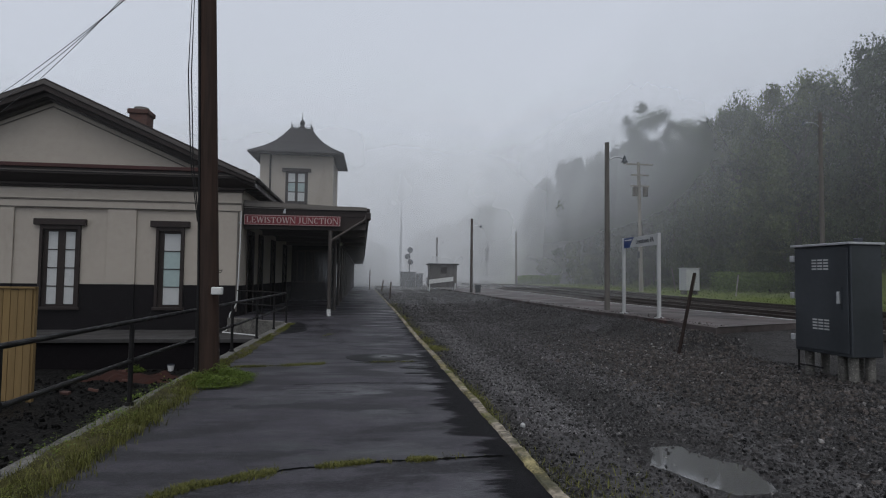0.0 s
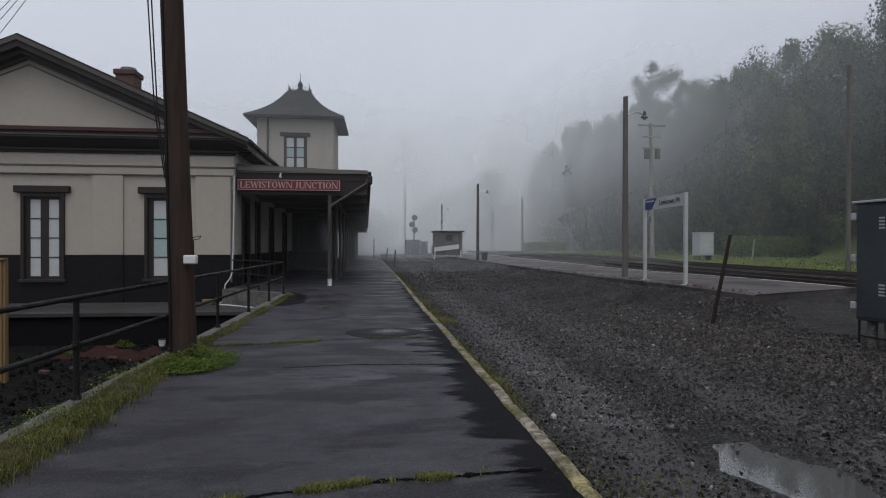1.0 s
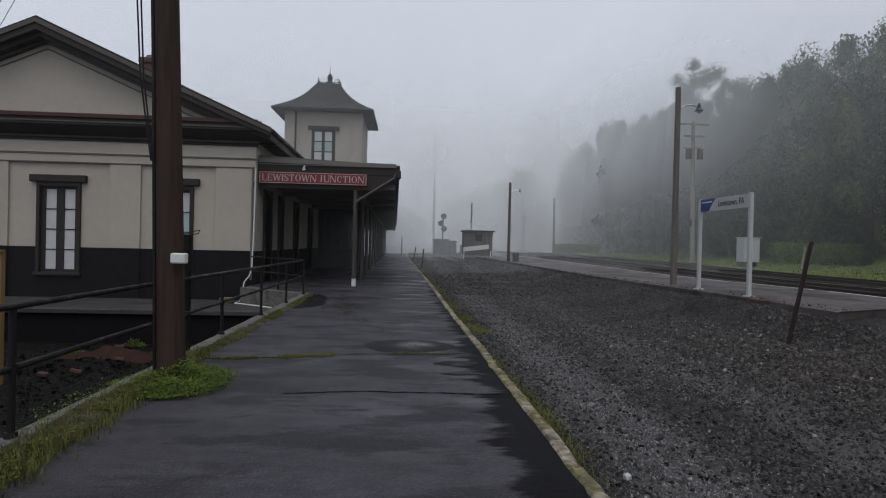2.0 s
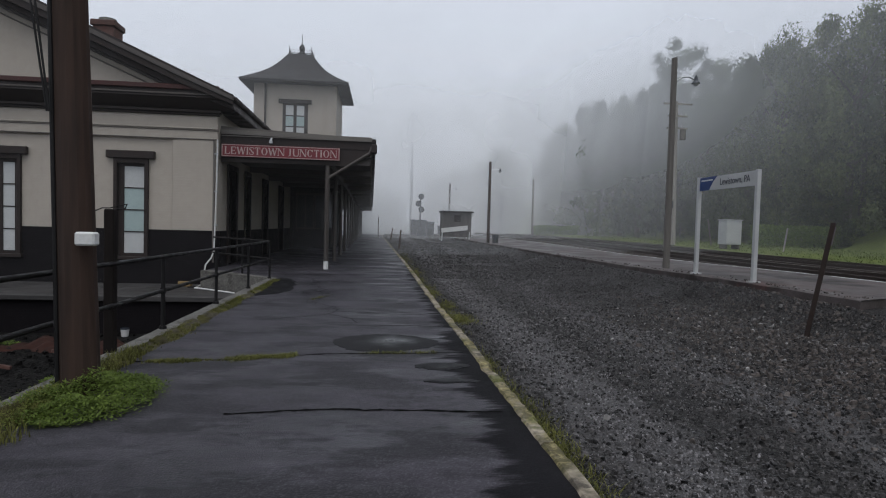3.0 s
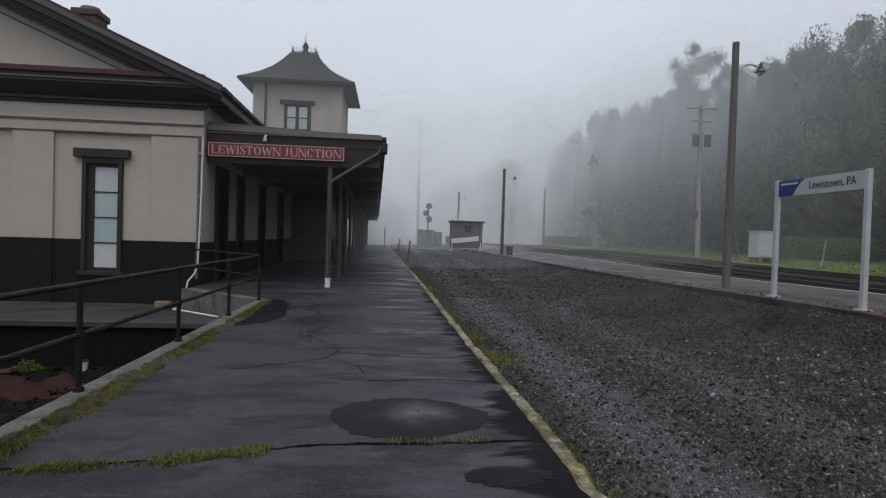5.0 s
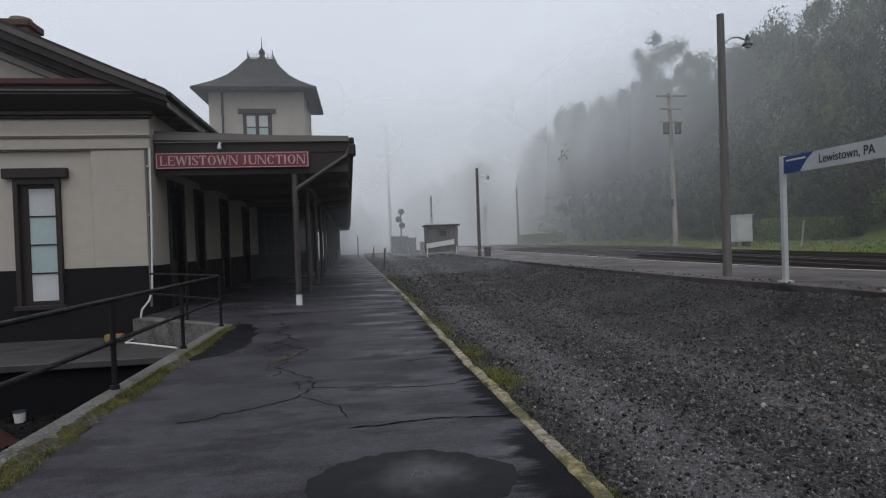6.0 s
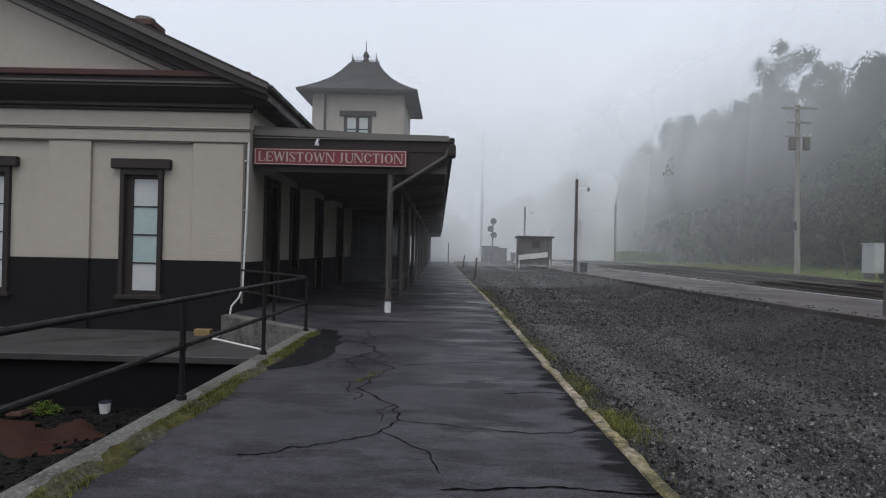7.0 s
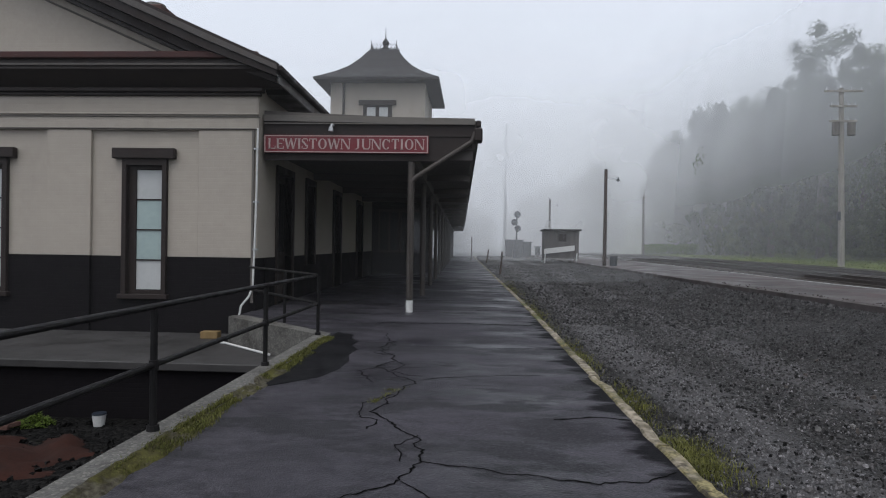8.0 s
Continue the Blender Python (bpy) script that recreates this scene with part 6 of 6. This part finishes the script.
for cx, cy, rx, ry, n in ((1.46, 13.55, 0.20, 0.42, 2600), (1.42, 15.0, 0.14, 0.6, 700), (1.35, 17.5, 0.15, 1.0, 700), (1.25, 22, 0.2, 3.0, 1600), (1.1, 28, 0.25, 4.0, 1400), (1.75, 4.2, 0.5, 0.9, 1200), (1.40, 7.6, 0.13, 1.3, 2200), (1.34, 10.2, 0.10, 0.8, 800)):
    for _ in range(n):
        x, y = cx + gs.normal() * rx * 0.6, cy + gs.normal() * ry * 0.6
        spots.append((x, y, ground_z(max(x, kerb_x(y) + 0.02), y), gs.uniform(0.4, 1)))
blades("kerb_grass", spots, "blade", 3, "thin tufts of grass and moss beside the kerb", 0.065, 0.0035, 1.4)
spots = []
for path, n in (([(-1.35, 3.85), (-1.15, 4.06), (-0.59, 4.38), (0.1, 4.52), (0.5, 4.54)], 11000), ([(-2.3, 9.2), (-1.27, 9.40), (-0.75, 9.57)], 8000), ([(-0.1, 9.68), (0.7, 9.68)], 500), ([(-1.0, 14.35), (-0.78, 14.75)], 500), ([(0.6, 4.56), (0.95, 4.58)], 150), ([(-1.1, 13.9), (-0.85, 14.5)], 300)):
    for _ in range(n):
        i = gs.randint(len(path) - 1)
        k = gs.rand()
        x = path[i][0] + (path[i + 1][0] - path[i][0]) * k + gs.normal(0, 0.02)
        y = path[i][1] + (path[i + 1][1] - path[i][1]) * k + gs.normal(0, 0.05) * (0.4 + 1.2 * abs(nz(x * 2, 3, 1.0)))
        if nz(x * 3, y * 3, 1.0, 5.0) + 0.4 * nz(x * 9, y * 3, 1.0, 5.0) > -0.35 + 0.5 * gs.rand():
            spots.append((x, y, plat_z(x, y), gs.uniform(0.25, 0.8)))
blades("joint_grass", spots, "blade", 4, "low grass growing in the platform joints", 0.036, 0.0032, 1.5)
spots = [(x, y, ground_z(x, y), gs.uniform(0.6, 1.2)) for x, y in zip(gs.uniform(20.6, 31, 9000), 18 + 50 * gs.rand(9000) ** 1.2)]
blades("lawn_grass", spots, "lawnblade", 5, "rough mown grass beyond the tracks", 0.09, 0.012)

# ---- trees ----
def crown_mesh(name, seed, count, clumps, leaf, material, cone=False):
    """A crown of unit height and radius: clumps of small leaf faces with gaps between."""
    rs = np.random.RandomState(seed)
    cc = []
    for i in range(clumps):
        h = rs.uniform(0.0, 1.0) ** (1.3 if cone else 1.0)
        r = (1 - h) * rs.uniform(0.5, 1.0) if cone else math.sqrt(max(0.02, 1 - (2 * (h - 0.42)) ** 2 * 0.72)) * rs.uniform(0.35, 1.0)
        a = rs.uniform(0, 2 * math.pi)
        cc.append((r * math.cos(a), r * math.sin(a), h, rs.uniform(0.10, 0.2) if cone else rs.uniform(0.14, 0.34)))
    cc = np.array(cc)
    which = rs.randint(0, clumps, count)
    d = rs.normal(size=(count, 3))
    d /= np.linalg.norm(d, axis=1)[:, None]
    inner = rs.rand(count) < 0.16
    rad = cc[which, 3] * np.where(inner, rs.uniform(0.0, 0.6, count), rs.uniform(0.45, 1.0, count) ** 0.6 * rs.uniform(0.9, 1.12, count))
    p = cc[which, :3] + d * rad[:, None] * np.array([1, 1, 0.22 if cone else 0.5])
    u = rs.normal(size=(count, 3)) * np.array([1, 1, 0.45])
    u /= np.linalg.norm(u, axis=1)[:, None]
    w = np.cross(u, d + 0.5 * rs.normal(size=(count, 3)))
    w /= np.linalg.norm(w, axis=1)[:, None] + 1e-9
    s = leaf * (rs.uniform(0.6, 1.4, count) * np.where(inner, 2.2, 1.0))[:, None] * np.array([[1, 1, 0.5]])
    v = np.stack([p - u * s, p + u * s * 0.4 + w * s * 0.8, p + u * s * 0.5 - w * s * 0.8], 1).reshape(-1, 3)
    me = bpy.data.meshes.new(name)
    me.from_pydata(v.tolist(), [], [(3 * i, 3 * i + 1, 3 * i + 2) for i in range(count)])
    me.materials.append(M[material])
    out = d + 0.5 * (cc[which, :3] - np.array([0, 0, 0.4])) + 0.45 * rs.normal(size=(count, 3))
    out /= np.linalg.norm(out, axis=1)[:, None]
    for poly in me.polygons:
        poly.use_smooth = True
    me.normals_split_custom_set_from_vertices(np.repeat(out, 3, axis=0).tolist())
    return me


def trunk_mesh(seed):
    """Trunk and limbs of a tree of unit height."""
    rs = random.Random(seed)
    bm = bmesh.new()
    top = Vector((rs.uniform(-0.03, 0.03), rs.uniform(-0.03, 0.03), 0.8))
    tube(bm, (0, 0, -0.05), (0, 0, 0.35), 0.02, 0.014, 7)
    tube(bm, (0, 0, 0.34), top, 0.014, 0.004, 6)
    for _ in range(12):
        z = rs.uniform(0.3, 0.75)
        a = rs.uniform(0, 6.28)
        l = rs.uniform(0.1, 0.24)
        tube(bm, (0, 0, z), (l * math.cos(a), l * math.sin(a), z + rs.uniform(0.08, 0.2)), 0.006, 0.002, 5)
    me = bpy.data.meshes.new("trunk")
    bm.to_mesh(me)
    bm.free()
    me.materials.append(M["bark"])
    return me


CROWNS = [crown_mesh("crown", 11, 22000, 52, 0.021, "leaf"), crown_mesh("crown", 12, 22000, 64, 0.021, "leaf"), crown_mesh("crown", 17, 15000, 44, 0.019, "leaflight"), crown_mesh("crown", 14, 22000, 160, 0.028, "leafdark", True)]
FAR_CROWNS = [crown_mesh("crown", 11, 9500, 60, 0.034, "leaf"), crown_mesh("crown", 12, 9500, 76, 0.033, "leaf"), crown_mesh("crown", 17, 8000, 44, 0.027, "leaflight"), crown_mesh("crown", 14, 8000, 130, 0.045, "leafdark", True)]
TRUNKS = [trunk_mesh(s) for s in (1, 2, 3)]
LABELS = ["broad leafy green tree on the misty hillside", "dense green tree on the misty hillside", "pale airy tree standing against the fog", "dark conifer with layered branches on the slope"]


def tree(x, y, h, r, kind, turn, low=0.22):
    z = ground_z(x, y)
    t = tagged(empty("tree", (x, y, z), turn), LABELS[kind], "tree", group="hillside trees")
    tr = new("trunk", TRUNKS[int(turn) % 3])
    tr.parent, tr.scale = t, (h, h, h)
    cr = new("crown", (FAR_CROWNS if y > 78 or x > 42 else CROWNS)[kind])
    cr.parent, cr.location, cr.scale = t, (0, 0, h * low), (r, r, h * (1 - low))
    return t


rs = random.Random(21)
for row, (dx, step) in enumerate(((31.5, 5.0), (38.5, 6.0), (46, 7.0), (55, 9))):
    yy = 13.0
    while yy < (97, 104, 112, 120)[row]:
        x = dx + rs.uniform(-1.6, 1.6) - 3.5 * smoothstep(60, 100, yy) + 5.5 * smoothstep(50, 38, yy)
        top = float(np.interp(yy, (10, 30, 42, 50, 60, 80, 98), (16.4, 16.8, 15.8, 14.8, 15.3, 17.6, 14.8))) + (0, 0.5, 0, 0)[row] + rs.uniform(-1.8, 1.2)
        h = max(7, top + 0.6 * row - 0.5 * max(0, ground_z(x, yy) - 1))
        kind = rs.choice((0, 1, 0, 2, 1) if row > 0 else (0, 1, 3, 1, 0, 3, 2))
        tree(x, yy, h, h * rs.uniform(0.24, 0.33) * (0.75 if kind == 3 else 1), kind, rs.uniform(0, 360), rs.uniform(0.02, 0.10) if row == 0 else 0.15)
        yy += step * rs.uniform(0.75, 1.25)
for k in range(26):
    yy = 40 + 2.3 * k + rs.uniform(-0.8, 0.8)
    x = 31.5 + rs.uniform(-1.2, 1.5) - 3.5 * smoothstep(60, 100, yy) + 4 * smoothstep(48, 38, yy)
    s = tree(x, yy, rs.uniform(3.0, 5.0), rs.uniform(1.6, 2.4), rs.choice((0, 1)), rs.uniform(0, 360), 0.0)
    s.name = "shrub"
    tagged(s, "dense green shrub at the forest edge", "shrub", "forest edge shrubs")
tree(30.4, 62, 20.0, 3.6, 2, 40, 0.55)
tree(33.5, 50, 14.5, 3.2, 2, 140, 0.45)
tree(37.5, 56, 15.0, 3.8, 2, 220, 0.45)
for k in range(16):
    yy = 108 + 5.5 * k
    tree(24 - 0.13 * (yy - 108) + rs.uniform(-3, 6), yy, rs.uniform(11, 16), rs.uniform(3.5, 5), rs.choice((0, 1)), rs.uniform(0, 360), 0.05)
for x, yy, h in ((-4, 128, 10), (-9, 135, 12), (-1, 150, 10), (3, 165, 9), (-14, 130, 13)):
    tree(x, yy, h, h * 0.36, 0, rs.uniform(0, 360), 0.08)


def hedge(x0, x1, y, depth, h, seed, label):
    rs2 = np.random.RandomState(seed)
    n = int(900 * (x1 - x0))
    v, f = [], []
    for i in range(n):
        x, yy, z = rs2.uniform(x0, x1), y + depth * rs2.uniform(0, 1), h * rs2.rand() ** 0.7
        g = ground_z(x, yy)
        p = Vector((x, yy, g + z * (1 + 0.08 * nz(x, yy, 0.7))))
        u, w = Vector(rs2.normal(size=3)).normalized() * 0.07, Vector(rs2.normal(size=3)).normalized() * 0.05
        k = len(v)
        v += [tuple(p - u), tuple(p + w), tuple(p + u), tuple(p - w)]
        f.append((k, k + 1, k + 2, k + 3))
    return tagged(part("hedge", (v, [], f), "hedge"), label, "hedge")


hedge(26.0, 33.5, 41.2, 1.6, 1.55, 3, "long clipped green hedge at the forest edge")
hedge(18.7, 24.6, 74, 1.5, 1.2, 4, "low dark hedge in the fog beside the track")


# ---- fog banks ----
def fog_material(name, alpha, right=None, fade=()):
    """Thin droplets: part of the light is scattered, the rest goes straight through; denser to the right, over the hillside."""
    m = bpy.data.materials.new(name)
    m.use_nodes = True
    n, l = m.node_tree.nodes, m.node_tree.links
    n.remove(n["Principled BSDF"])
    df, tl, tp = n.new("ShaderNodeBsdfDiffuse"), n.new("ShaderNodeBsdfTranslucent"), n.new("ShaderNodeBsdfTransparent")
    for s in (df, tl):
        s.inputs["Color"].default_value = (0.94, 0.955, 0.97, 1)
    half, mix = n.new("ShaderNodeMixShader"), n.new("ShaderNodeMixShader")
    half.inputs[0].default_value = 0.35
    l.new(df.outputs[0], half.inputs[1])
    l.new(tl.outputs[0], half.inputs[2])
    tc, tex, sep = n.new("ShaderNodeTexCoord"), n.new("ShaderNodeTexNoise"), n.new("ShaderNodeSeparateXYZ")
    l.new(tc.outputs["Object"], tex.inputs["Vector"])
    l.new(tc.outputs["Object"], sep.inputs[0])
    tex.inputs["Scale"].default_value, tex.inputs["Detail"].default_value = 0.06, 4
    wisp = n.new("ShaderNodeMapRange")
    wisp.inputs[1].default_value, wisp.inputs[2].default_value = 0.3, 0.7
    wisp.inputs[3].default_value, wisp.inputs[4].default_value = 0.7, 1.3
    l.new(tex.outputs[0], wisp.inputs[0])
    value = wisp.outputs[0]
    spans = [("Z", 12, 33, 1, 0), *[("Y", *q) for q in fade]]
    if right is None:
        spans += [("Z", 1.0, 14, 0.14, 1)]
        dense = n.new("ShaderNodeValue").outputs[0]
        dense.default_value = alpha
    else:
        side = n.new("ShaderNodeMapRange")
        side.interpolation_type = "SMOOTHSTEP"
        side.inputs[1].default_value, side.inputs[2].default_value = 11, 26
        side.inputs[3].default_value, side.inputs[4].default_value = alpha, right
        l.new(sep.outputs["X"], side.inputs[0])
        dense = side.outputs[0]
    mul = n.new("ShaderNodeMath")
    mul.operation = "MULTIPLY"
    l.new(value, mul.inputs[0])
    l.new(dense, mul.inputs[1])
    value = mul.outputs[0]
    for ax, a, b, v0, v1 in spans:
        top = n.new("ShaderNodeMapRange")
        top.interpolation_type = "SMOOTHSTEP"
        top.inputs[1].default_value, top.inputs[2].default_value = min(a, b), max(a, b)
        top.inputs[3].default_value, top.inputs[4].default_value = v0, v1
        l.new(sep.outputs[ax], top.inputs[0])
        mul = n.new("ShaderNodeMath")
        mul.operation = "MULTIPLY"
        l.new(value, mul.inputs[0])
        l.new(top.outputs[0], mul.inputs[1])
        value = mul.outputs[0]
    l.new(value, mix.inputs[0])
    l.new(tp.outputs[0], mix.inputs[1])
    l.new(half.outputs[0], mix.inputs[2])
    l.new(mix.outputs[0], n["Material Output"].inputs["Surface"])
    return m


for y, alpha, right in ((18.9, 0.010, 0.010), (32, 0.095, 0.04), (57, 0.25, 0.06), (78, 0.36, 0.28), (90, 0.42, 0.42), (112, 0.62, 0.62)):
    M["fog"] = fog_material("drifting_fog", alpha, right)
    bm = bmesh.new()
    row = []
    for x in range(-160, 181, 10):
        yy = y + (3 * nz(x, y, 0.02) if y > 45 else 0)
        row.append([bm.verts.new((x, yy + 12 * k * k, -1 + 66 * k)) for k in (0, 0.1, 0.2, 0.35, 0.5, 0.75, 1)])
    for a, b in zip(row, row[1:]):
        for k in range(6):
            bm.faces.new((a[k], b[k], b[k + 1], a[k + 1]))
    tagged(part("fog_bank", bm, "fog", smooth=True), "thin grey bank of drifting morning fog", "fog", kind="stuff")
for x0, alpha, fade in ((24.6, 0.46, ((16, 92, 0.40, 1.35), (112, 130, 1, 0))), (36.5, 0.30, ((8, 30, 0.3, 1), (62, 88, 1, 0)))):
    M["fog"] = fog_material("hillside_fog", alpha, None, fade)
    bm = bmesh.new()
    row = [[bm.verts.new((x0 + 0.09 * z - 3.5 * smoothstep(60, 100, y), y, z)) for z in (-1, 8, 16, 24, 34)] for y in range(0, 136, 4)]
    for a, b in zip(row, row[1:]):
        for k in range(4):
            bm.faces.new((a[k], b[k], b[k + 1], a[k + 1]))
    tagged(part("fog_bank", bm, "fog", smooth=True), "thin grey fog hanging before the hillside trees", "fog", kind="stuff")
